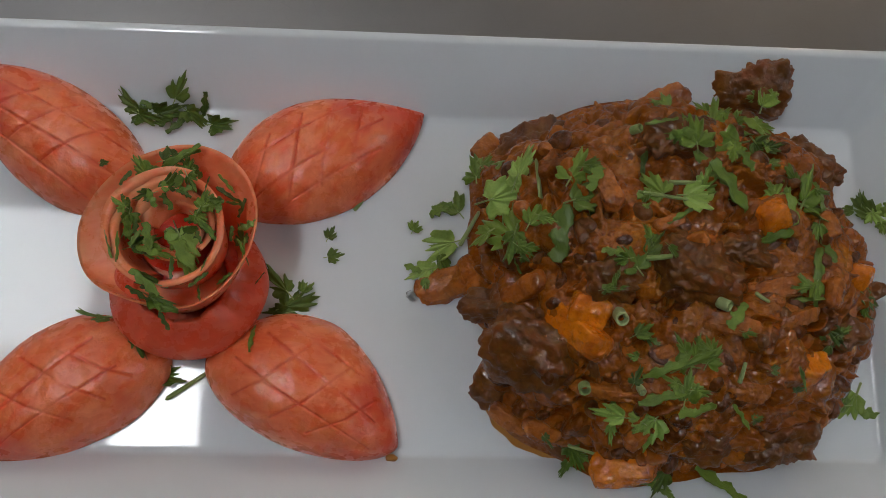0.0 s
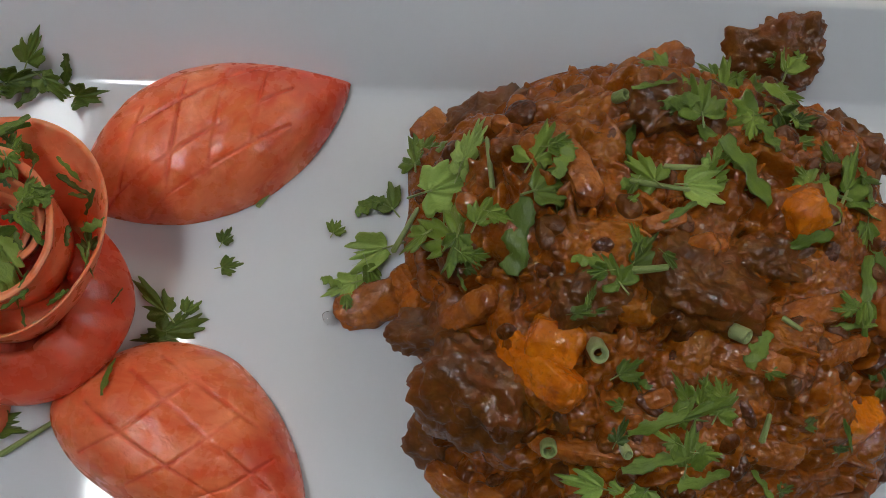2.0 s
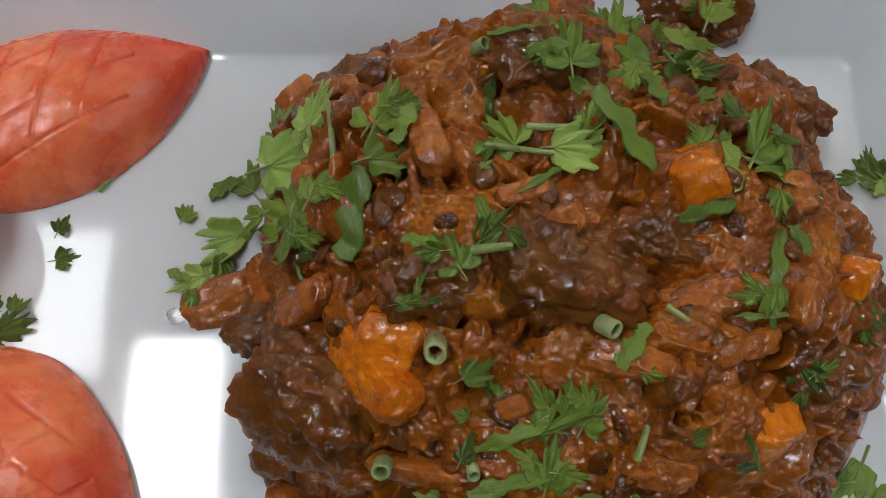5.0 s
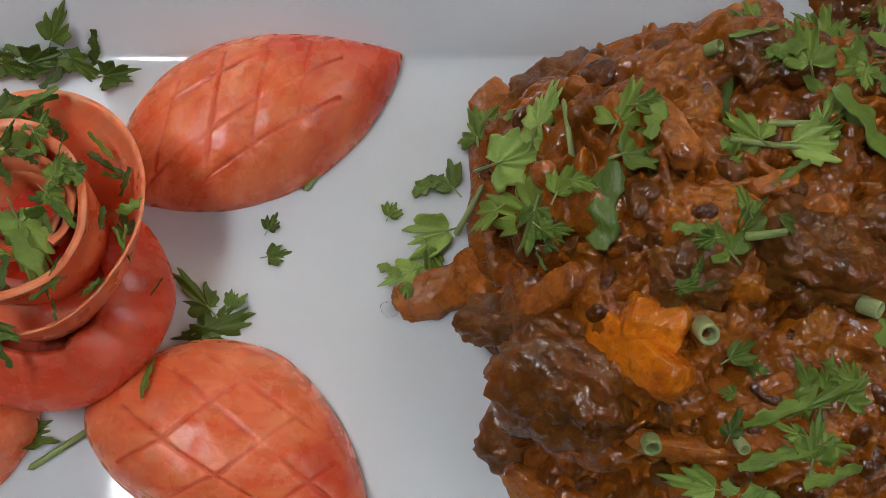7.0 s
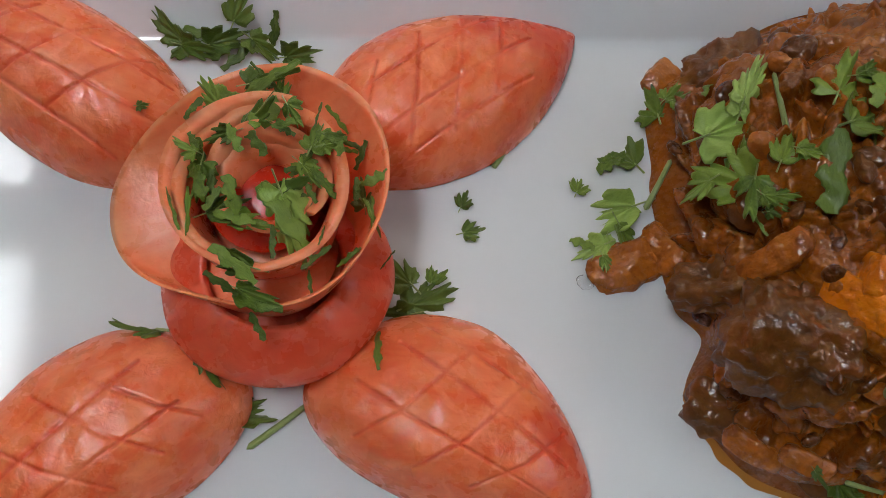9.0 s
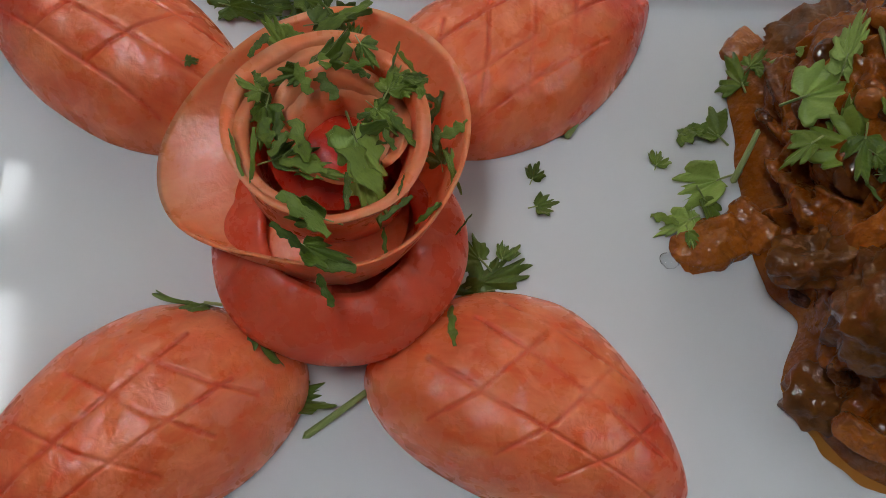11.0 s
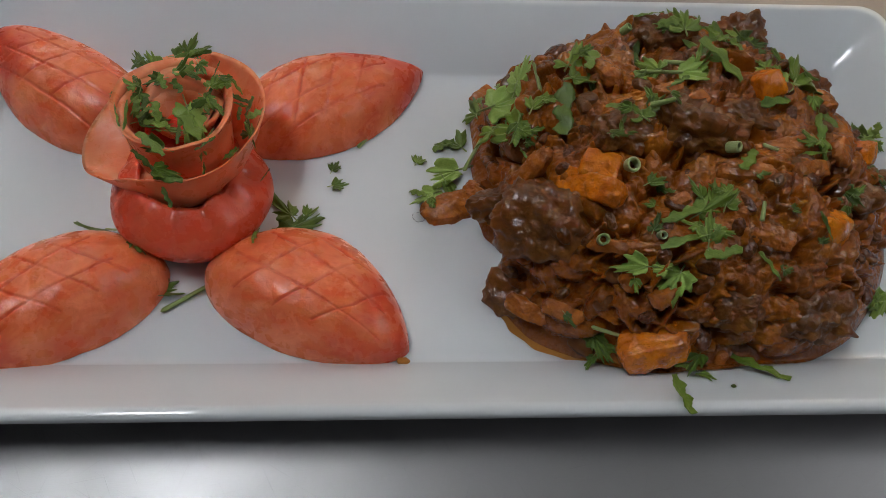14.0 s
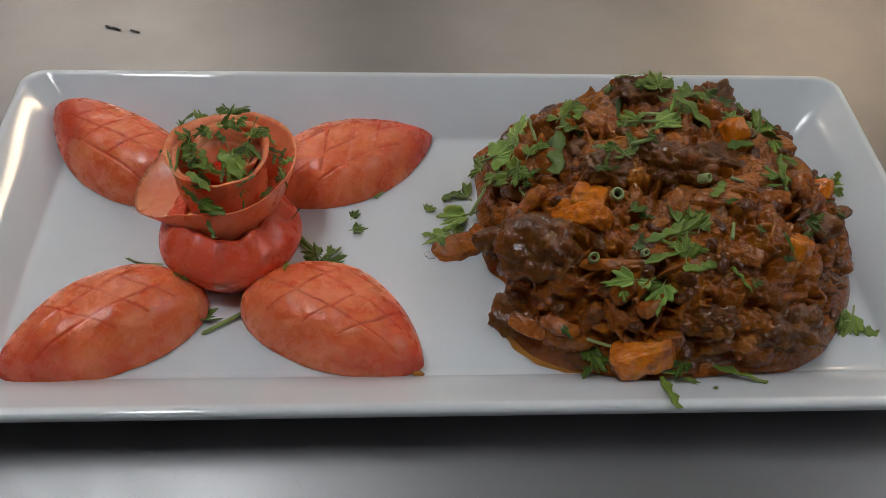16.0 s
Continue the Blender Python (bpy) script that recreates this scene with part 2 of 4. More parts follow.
def ceiling_light(x, y, wide, long, z, material, label):
    lamp = thing("ceiling_light", pose(x, y, z), label, "ceiling light", "kitchen ceiling lights")
    part("diffuser", box((wide, long, 0.012), (0, 0, -0.012), 0.003), material, lamp, smooth=False)
    rim = 0.03
    for dx, dy, sx, sy in ((-1, 0, rim, long), (1, 0, rim, long), (0, -1, wide + 2 * rim, rim), (0, 1, wide + 2 * rim, rim)):
        part("frame", box((sx, sy, 0.04), (dx * (wide + rim) / 2, dy * (long + rim) / 2, -0.02), 0.004), FRAME, lamp, smooth=False)
    return lamp


def hanging_lamp(x, y, z, long, turn, material, label):
    lamp = thing("hanging_lamp", pose(x, y, z, 0, 0, turn), label, "hanging lamp", "hanging lamps over the back counter")
    part("tube", box((0.07, long, 0.05), (0, 0, 0), 0.02, 4), material, lamp)
    for s in (-1, 1):
        part("rod", box((0.012, 0.012, TOP - z - 0.02), (0, s * long * 0.4, (TOP - z) / 2 + 0.01), 0.003), FRAME, lamp)
    return lamp


ceiling_light(-0.53, -0.06, 0.19, 0.60, TOP, COOL, "long narrow cool white ceiling light")
ceiling_light(-0.80, 0.33, 0.20, 0.32, TOP, COOL_SMALL, "short narrow cool white ceiling light")
ceiling_light(-0.770, 0.72, 0.12, 0.14, TOP, COOL_SMALL, "small square cool white ceiling light")
ceiling_light(1.75, -0.45, 0.90, 1.7, TOP, COOL_RIGHT, "long cool white ceiling light in a white frame")
hanging_lamp(0.46, 2.02, 1.42, 0.30, 85, WHITE_TUBE, "short warm white tube lamp hanging on rods")
# added fill tube: brightens the north wall that the far steel mirrors on the left
hanging_lamp(-0.95, 2.08, 1.50, 0.9, 90, WHITE_TUBE, "added long white fill tube that lights the back wall")
hanging_lamp(1.30, 1.95, 1.40, 0.9, 25, WARM, "long warm tube lamp hanging on rods")

worktop = thing("worktop", pose(0, 0, 0), "scratched stainless steel kitchen worktop, worn and smeared", "worktop")
part("top", box((2.2, 0.9, 0.04), (0, 0.12, -0.02), 0.004), STEEL, worktop)
for x in (-1.02, 1.02):
    for y in (-0.26, 0.5):
        part("leg", box((0.04, 0.04, 0.86), (x, y, -0.47), 0.004), STEEL, worktop)

# ---- the plate ----
FLAT, LIP = 0.0085, 0.0262


def rounded(u, hx, hy, r):
    """A point on a rectangle with rounded corners, u from 0 to 1 round it: each quarter has a fifth for its corner at either end."""
    q, s = divmod(u * 4, 1.0)
    q = int(q) % 4
    if s < 0.4:
        a = (q + s / 0.4) * math.pi / 2
        ox, oy = ((1, 1), (-1, 1), (-1, -1), (1, -1))[q]
        return ox * (hx - r) + r * math.cos(a), oy * (hy - r) + r * math.sin(a)
    k = 1 - 2 * (s - 0.4) / 0.6
    return ((k * (hx - r), hy), (-hx, k * (hy - r)), (-k * (hx - r), -hy), (hx, -k * (hy - r)))[q]


def plate():
    # half width, half depth, height, corner radius: from the middle of the well, out over the lip, to the foot
    rings = (
        (0.060, 0.012, FLAT, 0.004), (0.120, 0.040, FLAT, 0.006), (0.1545, 0.0585, FLAT, 0.0050), (0.1570, 0.0608, FLAT + 0.0001, 0.0052),
        (0.1580, 0.0617, FLAT + 0.0005, 0.0054), (0.1588, 0.0624, FLAT + 0.0012, 0.0056), (0.1594, 0.0631, FLAT + 0.0021, 0.0058), (0.1690, 0.0745, LIP - 0.0052, 0.0075),
        (0.1758, 0.0820, LIP - 0.0010, 0.0090), (0.1764, 0.0827, LIP - 0.0004, 0.0092), (0.1772, 0.0836, LIP, 0.0094), (0.1788, 0.0853, LIP, 0.0098), (0.1796, 0.0861, LIP - 0.0004, 0.0100),
        (0.1801, 0.0866, LIP - 0.0012, 0.0100), (0.1803, 0.0868, LIP - 0.0026, 0.0100), (0.1796, 0.0860, LIP - 0.0042, 0.010), (0.1740, 0.0800, LIP - 0.0085, 0.009),
        (0.1640, 0.0690, 0.0065, 0.008), (0.1580, 0.0625, 0.0030, 0.007), (0.1560, 0.0605, 0.0, 0.007), (0.1530, 0.0575, 0.0, 0.007),
        (0.1510, 0.0555, 0.0022, 0.007), (0.060, 0.012, 0.0024, 0.004),
    )
    bm = bmesh.new()
    n = 160
    loops = []
    for hx, hy, z, r in rings:
        loops.append([bm.verts.new((*rounded(i / n, hx, hy, r), z)) for i in range(n)])
    for a, b in zip(loops, loops[1:]):
        for i in range(n):
            j = (i + 1) % n
            bm.faces.new((a[i], b[i], b[j], a[j]))
    bm.faces.new(loops[0])
    bm.faces.new(loops[-1][::-1])
    bmesh.ops.recalc_face_normals(bm, faces=bm.faces[:])
    return part("serving_plate", bm, PORCELAIN)


tagged(plate(), "long rectangular white glazed porcelain plate on the steel worktop", "plate")


# ---- the tomato petals ----
def near_line(x, y, x0, y0, x1, y1):
    dx, dy = x1 - x0, y1 - y0
    s = max(0.0, min(1.0, ((x - x0) * dx + (y - y0) * dy) / (dx * dx + dy * dy)))
    return math.hypot(x - x0 - s * dx, y - y0 - s * dy)


def tomato_petal(inner, tip, sides, high, tip_z, cuts, label, seed):
    """A quarter of tomato flesh, domed, with a pointed tip and a scored top. sides: for either side the width and how it swells and tapers."""
    inner, tip = Vector(inner), Vector(tip)
    length = (tip - inner).length
    turn = math.atan2(tip.y - inner.y, tip.x - inner.x)

    def swell(u, a, b):
        p = a / (a + b)
        return (u / p) ** a * ((1 - u) / (1 - p)) ** b

    def lift(u):
        return (tip_z - FLAT) * max(0.0, (u - 0.55) / 0.45) ** 1.5

    def place(u, v, scored=None):
        w = -math.cos(math.pi * v)
        wide, a, b = sides[0] if w > 0 else sides[1]
        u = 0.5 - 0.5 * math.cos(math.pi * u)
        fat = swell(u, a, b) * (1 + 0.025 * noise.noise((u * 5 + seed, seed, 0)))
        body = min(1.0, 0.5 * (swell(u, *sides[0][1:]) + swell(u, *sides[1][1:])))
        x, y = length * u, wide * fat * w
        z = high * body ** 0.72 * max(0.0, 1 - abs(w) ** 2.4) ** 0.60
        z += 0.0007 * body * noise.noise((x * 90, y * 90, seed)) + 0.0003 * body * noise.noise((x * 260, y * 260, seed))
        cut = min(near_line(u * 3.5, w * fat, c[0] * 3.5, c[1], c[2] * 3.5, c[3]) for c in cuts) + 0.008 * noise.noise((x * 300, y * 300, 3))
        groove = math.exp(-((cut / 0.014) ** 2)) * (1 if z > 0.003 else 0)
        worn = min(1.0, max(0.15, 0.75 + 1.1 * noise.noise((x * 70, y * 70, seed + 5))))
        if scored is not None:
            scored.append(worn * math.exp(-((cut / 0.020) ** 2)) * (1 if z > 0.003 else 0))
        return x, y, z - 0.0009 * groove * worn + lift(u) + 0.0003

    petal = thing("tomato_petal", pose(inner.x, inner.y, FLAT + 0.0001, 0, 0, math.degrees(turn)), label, "tomato", "tomato petals round the rose")
    scored = []
    bm = grid(280, 150, lambda u, v: place(u, v, scored))
    layer = bm.verts.layers.float.new("score")
    for v, value in zip(bm.verts, scored):
        v[layer] = value
    bmesh.ops.remove_doubles(bm, verts=list({v for e in bm.edges if e.is_boundary for v in e.verts}), dist=1e-6)
    bmesh.ops.recalc_face_normals(bm, faces=bm.faces[:])
    part("outer_flesh", bm, FLESH, petal)

    def under(u, v):
        x, y, z = place(u, v)
        return x, y * 0.985, lift(x / length) + 0.0002

    part("cut_underside", grid(60, 20, under), CUP, petal)
    return petal


CUTS_A = ((0.10, -0.34, 0.80, 0.02), (0.18, 0.26, 0.78, 0.46), (0.18, -0.66, 0.74, -0.42), (0.16, -0.30, 0.34, 0.50), (0.30, -0.55, 0.50, 0.60), (0.44, -0.60, 0.64, 0.55), (0.60, -0.45, 0.76, 0.40))
CUTS_B = ((0.16, 0.10, 0.88, -0.30), (0.24, 0.52, 0.86, 0.12), (0.30, 0.75, 0.72, 0.55), (0.22, -0.50, 0.46, 0.70), (0.42, -0.60, 0.66, 0.62), (0.60, -0.55, 0.82, 0.36))
CUTS_C = ((0.15, 0.10, 0.80, 0.25), (0.20, -0.40, 0.85, -0.15), (0.22, 0.62, 0.86, 0.52), (0.30, -0.6, 0.46, 0.6), (0.48, -0.6, 0.64, 0.6), (0.66, -0.4, 0.78, 0.45))
CUTS_D = ((0.20, 0.05, 0.85, 0.45), (0.25, -0.45, 0.85, 0.02), (0.30, 0.5, 0.56, -0.6), (0.46, 0.6, 0.74, -0.5), (0.16, 0.3, 0.40, -0.5))
tomato_petal((-0.078, 0.024), (-0.0040, 0.0618), ((0.0232, 0.9, 1.1), (0.0213, 0.85, 0.85)), 0.0175, 0.0095, CUTS_A, "peeled tomato petal scored crosswise, deep red at its tip", 1)
tomato_petal((-0.0762, -0.0290), (-0.0110, -0.0585), ((0.0282, 0.64, 0.82), (0.0160, 0.50, 0.60)), 0.0195, 0.0095, CUTS_B, "peeled tomato petal with a leaf-like scored pattern", 2)
tomato_petal((-0.0980, 0.0260), (-0.1635, 0.0680), ((0.0222, 0.60, 0.70), (0.0182, 0.80, 0.65)), 0.0190, 0.0165, CUTS_C, "peeled tomato petal leaning on the plate's corner", 3)
tomato_petal((-0.0895, -0.0270), (-0.1550, -0.0605), ((0.0178, 0.50, 0.65), (0.0250, 0.62, 0.80)), 0.0195, 0.0100, CUTS_D, "glossy peeled tomato petal with scored lines", 4)

# ---- the tomato rose ----
rose = thing("tomato_rose", pose(-0.0830, 0.0, FLAT), "rose of curled tomato peel on a tomato base, sprinkled with coriander", "tomato rose")


def rose_base():
    def place(u, v):
        a = 2 * math.pi * u
        jag = 0.0016 * noise.noise((math.cos(a) * 2.2, math.sin(a) * 2.2, 4.0)) + 0.0012 * abs(math.sin(a * 5.5)) - 0.0018 * max(0.0, -math.sin(a - 0.25)) ** 10
        k = v / 0.5 if v < 0.5 else (1 - v) / 0.5
        h = (0.0258 + jag) * k
        r = 0.0188 + 0.0075 * math.sin(min(1.0, k * 1.5) * math.pi / 2) - 0.0118 * (max(0.0, k - 0.50) / 0.50) ** 2.2
        if k < 0.08 and v < 0.5:
            r -= 0.0022 * (1 - k / 0.08) ** 2
        if v >= 0.5:
            r -= 0.0013
            r *= 0.2 + 0.8 * k
            h = max(h, 0.018 + jag)
        r *= 1 + 0.015 * math.cos(3 * a + 0.6) + 0.010 * math.cos(5 * a)
        return 0.0012 + r * math.cos(a), -0.0062 + r * math.sin(a), h

    bm = grid(140, 44, place, close_u=True)
    bmesh.ops.holes_fill(bm, edges=[e for e in bm.edges if e.is_boundary], sides=0)
    bmesh.ops.recalc_face_normals(bm, faces=bm.faces[:])
    return bm


# the flared petal's rim: degrees round its middle, reach and height over the plate's foot (mm); it droops to the west
RIM = ((7, 26.2, 46), (32, 28.3, 46), (57, 29.3, 47), (82, 28.0, 47), (107, 26.7, 46), (133, 29.0, 41), (160, 33, 32), (182, 35, 28), (216, 28.8, 36), (247, 24.5, 42), (275, 25, 45), (308, 24.4, 45.5), (333, 24.8, 46))


def smooth_round(turns, values, order=4):
    """A smooth periodic curve near those values: the weights of its waves."""
    a = np.radians(turns)
    waves = np.stack([f(n * a) for n in range(order + 1) for f in (np.cos, np.sin)], -1)
    return np.linalg.lstsq(waves, np.array(values) / 1000, rcond=None)[0]


REACH_WAVES, HEIGHT_WAVES = (smooth_round([p[0] for p in RIM], [p[i] for p in RIM]) for i in (1, 2))


def rim_at(d):
    a = radians(d)
    waves = [f(n * a) for n in range(5) for f in (math.cos, math.sin)]
    return sum(w * c for w, c in zip(waves, REACH_WAVES)), sum(w * c for w, c in zip(waves, HEIGHT_WAVES)) - FLAT


def flared_petal(thick=0.0011):
    """One broad curl of flesh, opening from a narrow foot in the base into a drooping bowl."""

    def place(u, v):
        a = 2 * math.pi * u
        k = 2 * v if v <= 0.5 else 2 - 2 * v
        inside = v > 0.5
        r, z = rim_at((math.degrees(a)) % 360)
        wave = 0.0007 * noise.noise((math.cos(a) * 3, math.sin(a) * 3, k)) * k
        fx, fy, fz = 0.0005 + 0.0125 * math.cos(a), -0.0045 + 0.0125 * math.sin(a), 0.0205
        rx, ry = r * math.cos(a), 0.006 + r * math.sin(a)
        h = k ** 0.5
        x, y, zz = fx + (rx - fx) * h, fy + (ry - fy) * h, fz + (z - fz) * k ** 1.25 + wave
        if inside:
            slope = 0.7
            x -= thick * slope * math.cos(a)
            y -= thick * slope * math.sin(a)
            zz += thick * (1 - k) * 0.8 + 0.0002
        return x, y, zz

    bm = grid(220, 48, place, close_u=True, close_v=True)
    bmesh.ops.recalc_face_normals(bm, faces=bm.faces[:])
    return bm


def ribbon(turns, start, radius, foot, height, flare, thick=0.0009, seed=0.0, n=220, m=16, centre=(0, 0)):
    """A curled strip of peel: radius, foot, height and flare are functions of 0 to 1 along it."""

    def side(u, k, off):
        a = start + turns * 2 * math.pi * u
        r = radius(u) + flare(u) * k ** 1.6 + (0.0009 + 0.0009 * k) * noise.noise((u * 7, k * 2, seed)) + off
        z = foot(u) + height(u) * k * (1 + 0.16 * noise.noise((u * 6, 3, seed)) + 0.05 * noise.noise((u * 23, 3, seed)))
        return centre[0] + r * math.cos(a), centre[1] + r * math.sin(a), z

    def place(u, v):
        if v <= 0.5:
            return side(u, v / 0.5, thick / 2)
        return side(u, (1 - v) / 0.5 * 0.995, -thick / 2)

    bm = grid(n, 2 * m, place, close_v=True)
    for end in [e for e in [[v for v in bm.verts][: 2 * m], [v for v in bm.verts][-2 * m:]]]:
        bm.faces.new(end)
    bmesh.ops.recalc_face_normals(bm, faces=bm.faces[:])
    return bm


def bell(u, mid, wide):
    return math.exp(-(((u - mid) / wide) ** 2))


part("base", rose_base(), CUP, rose, "dark red lower half of a tomato with a cut edge")
part("outer_petal", flared_petal(), PEEL, rose, "wide flared outer curl of flesh drooping to one side")
part("inner_petal", ribbon(1.5, radians(70), lambda u: 0.0156 - 0.0026 * u, lambda u: 0.0250, lambda u: 0.0200 - 0.0010 * u + 0.0018 * bell(u, 0.22, 0.12), lambda u: 0.0030 - 0.0004 * u,
     seed=2.0, centre=(0.0, 0.0048), thick=0.0017), PEEL, rose, "upright inner curl of flesh")
part("heart", ribbon(1.6, radians(-40), lambda u: 0.0068 - 0.0030 * u, lambda u: 0.0240, lambda u: 0.0195 - 0.003 * u, lambda u: 0.0052,
     seed=3.0, centre=(0.0010, 0.0065), thick=0.0017), PEEL, rose, "tight middle curl of flesh")


def disc(radius, z, bulge, y=0.006):
    return grid(40, 12, lambda u, v: (radius * v * math.cos(2 * math.pi * u), radius * v * math.sin(2 * math.pi * u) + y, z + bulge * (1 - v * v)), close_u=True)


part("floor_of_flesh", disc(0.0150, 0.0235, 0.003, -0.003), PEEL, rose)
part("pulp", disc(0.0120, 0.0315, 0.004), PULP, rose, "bright red wet pulp")

# ---- the curry ----
MID = Vector((0.080, -0.002))
OUTLINE = (  # degrees round the middle, and the reach there
    (4, 0.079), (28, 0.074), (38, 0.077), (55, 0.074), (76, 0.070), (94, 0.070), (122, 0.073), (145, 0.079), (161, 0.071), (172, 0.068),
    (182, 0.067), (190, 0.066), (198, 0.062), (208, 0.073), (223, 0.074), (240, 0.070), (254, 0.071), (270, 0.067), (283, 0.066), (303, 0.072),
    (318, 0.075), (347, 0.078),
)


def reach(a):
    d = math.degrees(a) % 360
    pts = [(OUTLINE[-1][0] - 360, OUTLINE[-1][1]), *OUTLINE, (OUTLINE[0][0] + 360, OUTLINE[0][1])]
    for (p, r), (q, s) in zip(pts, pts[1:]):
        if p <= d <= q:
            k = (d - p) / (q - p)
            k = k * k * (3 - 2 * k)
            return r + (s - r) * k


def curry_mass():
    """A low dome whose skin is heaped with chunks, shreds and grains of stewed food, each a swelling that meets the next in a crease."""
    nu, nv = 760, 300
    a = 2 * np.pi * np.arange(nu) / nu
    far = np.array([reach(x) for x in a])[:, None]
    k = (np.arange(nv) / (nv - 1))[None, :] ** 0.8
    ca, sa = np.cos(a)[:, None], np.sin(a)[:, None]

    def dome(ca, sa, far, k):
        blend = np.clip((k - 0.45) / 0.55, 0, 1)
        r = (0.071 + (far - 0.071) * blend * blend * (3 - 2 * blend)) * k
        full = np.maximum(0, 1 - k ** (3.2 + 1.3 * np.maximum(0, sa) ** 2)) ** 0.70
        x, y = MID.x + r * ca, MID.y + r * sa
        z = FLAT + 0.0475 * full + 0.0035 * full * np.sin(x * 95 + 1.3) * np.cos(y * 120 + 0.4)
        out = np.stack(np.broadcast_arrays(ca * k ** 2, sa * k ** 2, 0.9 * full + 0.2), -1)
        return np.stack(np.broadcast_arrays(x, y, z), -1), out / np.linalg.norm(out, axis=-1, keepdims=True)

    p, out = dome(ca, sa, far, k)
    flat = p.reshape(-1, 3)
    px = np.ascontiguousarray(flat[:, 0])
    rise = np.zeros(nu * nv)
    tone = np.full(nu * nv, 0.4)
    r = np.random.default_rng(21)
    # how many, half length, half width, height, how far up they sit (mm)
    for many, long, wide, high, up in ((85, (7, 13), (4.5, 8), (4.5, 7.5), (0, 0.5)), (260, (4, 8.5), (2.2, 4.2), (2.6, 4.4), (0.8, 3.6)),
                                       (300, (3.5, 8), (0.9, 1.7), (1.4, 2.6), (2.4, 5.2)), (700, (0.8, 2.0), (0.7, 1.3), (0.7, 1.3), (3.2, 6.8))):
        for _ in range(many):
            t, e = r.uniform(0, 2 * np.pi), r.uniform(0, 1) ** 0.5 * 0.97
            c, n = dome(np.cos(t), np.sin(t), reach(t), np.array(e))
            L, W, h, o = (r.uniform(*q) / 1000 for q in (long, wide, high, up))
            shade = r.uniform(0, 1) if L > 0.002 else r.uniform(0.3, 0.8)
            spin = r.normal(0.25, 0.9)
            ahead = np.array([np.cos(spin), np.sin(spin), 0.0])
            ahead = ahead - n * (ahead @ n)
            ahead /= np.linalg.norm(ahead)
            side = np.cross(n, ahead)
            near = np.nonzero(np.abs(px - c[0]) < L)[0]
            d = flat[near] - c
            keep = np.abs(d).max(-1) < L
            near, d = near[keep], d[keep]
            u, w = d @ ahead / L, d @ side / W
            w = w + 0.35 * r.uniform(-1, 1) * u * u
            q = np.abs(u) ** 2.6 + np.abs(w) ** 2.2
            swell = np.where(q < 1, o + h * np.maximum(0, 1 - q) ** 0.55 * (1 + 0.2 * u * r.uniform(-1, 1)), 0)
            old = rise[near]
            tone[near] = np.where(swell > old, 0.25 * tone[near] + 0.75 * shade, tone[near])
            rise[near] = np.maximum(old, swell)
    rise, tone = rise.reshape(nu, nv), tone.reshape(nu, nv)
    for _ in range(2):
        # the sauce softens the creases
        rise[:, 1:-1] = 0.5 * rise[:, 1:-1] + 0.25 * (rise[:, :-2] + rise[:, 2:])
        rise = 0.5 * rise + 0.25 * (np.roll(rise, 1, 0) + np.roll(rise, -1, 0))
    grain = np.array([noise.noise(Vector(q) * 420) + 0.6 * noise.noise(Vector(q) * 950) for q in p.reshape(-1, 3)]).reshape(nu, nv)
    rise = rise + 0.0007 * grain - 0.0058
    rise[:, 0], tone[:, 0] = rise[:, 1].mean(), 0.4
    q = p + out * (rise * np.clip((1 - np.arange(nv) / (nv - 1)) / 0.05, 0, 1)[None, :])[..., None]
    over = np.maximum(0, np.maximum(np.abs(q[..., 0]) - 0.157, np.abs(q[..., 1]) - 0.0605))
    q[..., 2] = np.maximum(q[..., 2], FLAT + 0.95 * over + 0.0004)
    at = np.arange(nu * nv).reshape(nu, nv)
    nxt = np.roll(at, -1, 0)
    faces = np.stack((at[:, :-1], nxt[:, :-1], nxt[:, 1:], at[:, 1:]), -1)[:, 1:].reshape(-1, 4)[:, ::-1]
    cap = at[:, 1]
    me = bpy.data.meshes.new("sauce")
    me.from_pydata(q.reshape(-1, 3).tolist(), [], [f[::-1] for f in faces.tolist()] + [cap.tolist()])
    me.attributes.new("piece", "FLOAT", "POINT").data.foreach_set("value", tone.reshape(-1))
    me.shade_smooth()
    me.materials.append(SAUCE)
    return me


curry = thing("meat_curry", pose(0, 0, 0), "heap of glossy brown meat and onion curry in thick sauce", "curry")
mass = tagged(new("sauce", curry_mass()), "thick brown-red masala sauce")
mass.parent = curry


# ---- pieces in the curry ----
def lump(long, wide, high, seed, square=0.5, rough=0.12):
    """A chunk with soft corners: square 0 is an egg, 1 a block."""
    bm = bmesh.new()
    bmesh.ops.create_icosphere(bm, subdivisions=5 if long > 0.015 else 4, radius=1.0)
    shift = Vector((seed * 3.1, seed * 1.7, seed * 0.9))
    size = Vector((long, wide, high)) / 2
    for v in bm.verts:
        p = v.co.copy()
        most = max(abs(p.x), abs(p.y), abs(p.z))
        p = p.lerp(p / most, square * 0.8)
        p.z += 0.3 * p.x * noise.noise(shift) + 0.3 * p.x * p.x * noise.noise(shift + Vector((5, 5, 5)))
        p.y += 0.35 * p.x * p.x * noise.noise(shift + Vector((8, 2, 5)))
        q = Vector((p.x * size.x, p.y * size.y, p.z * size.z))
        s = q * 160 + shift
        grain = noise.noise(s) + 0.6 * noise.noise(s * 2.3) + 0.35 * noise.noise(s * 5.1) + 0.2 * noise.noise(s * 11)
        v.co = q + v.co * grain * rough * min(0.007, min(size) * 1.2)
    return bm


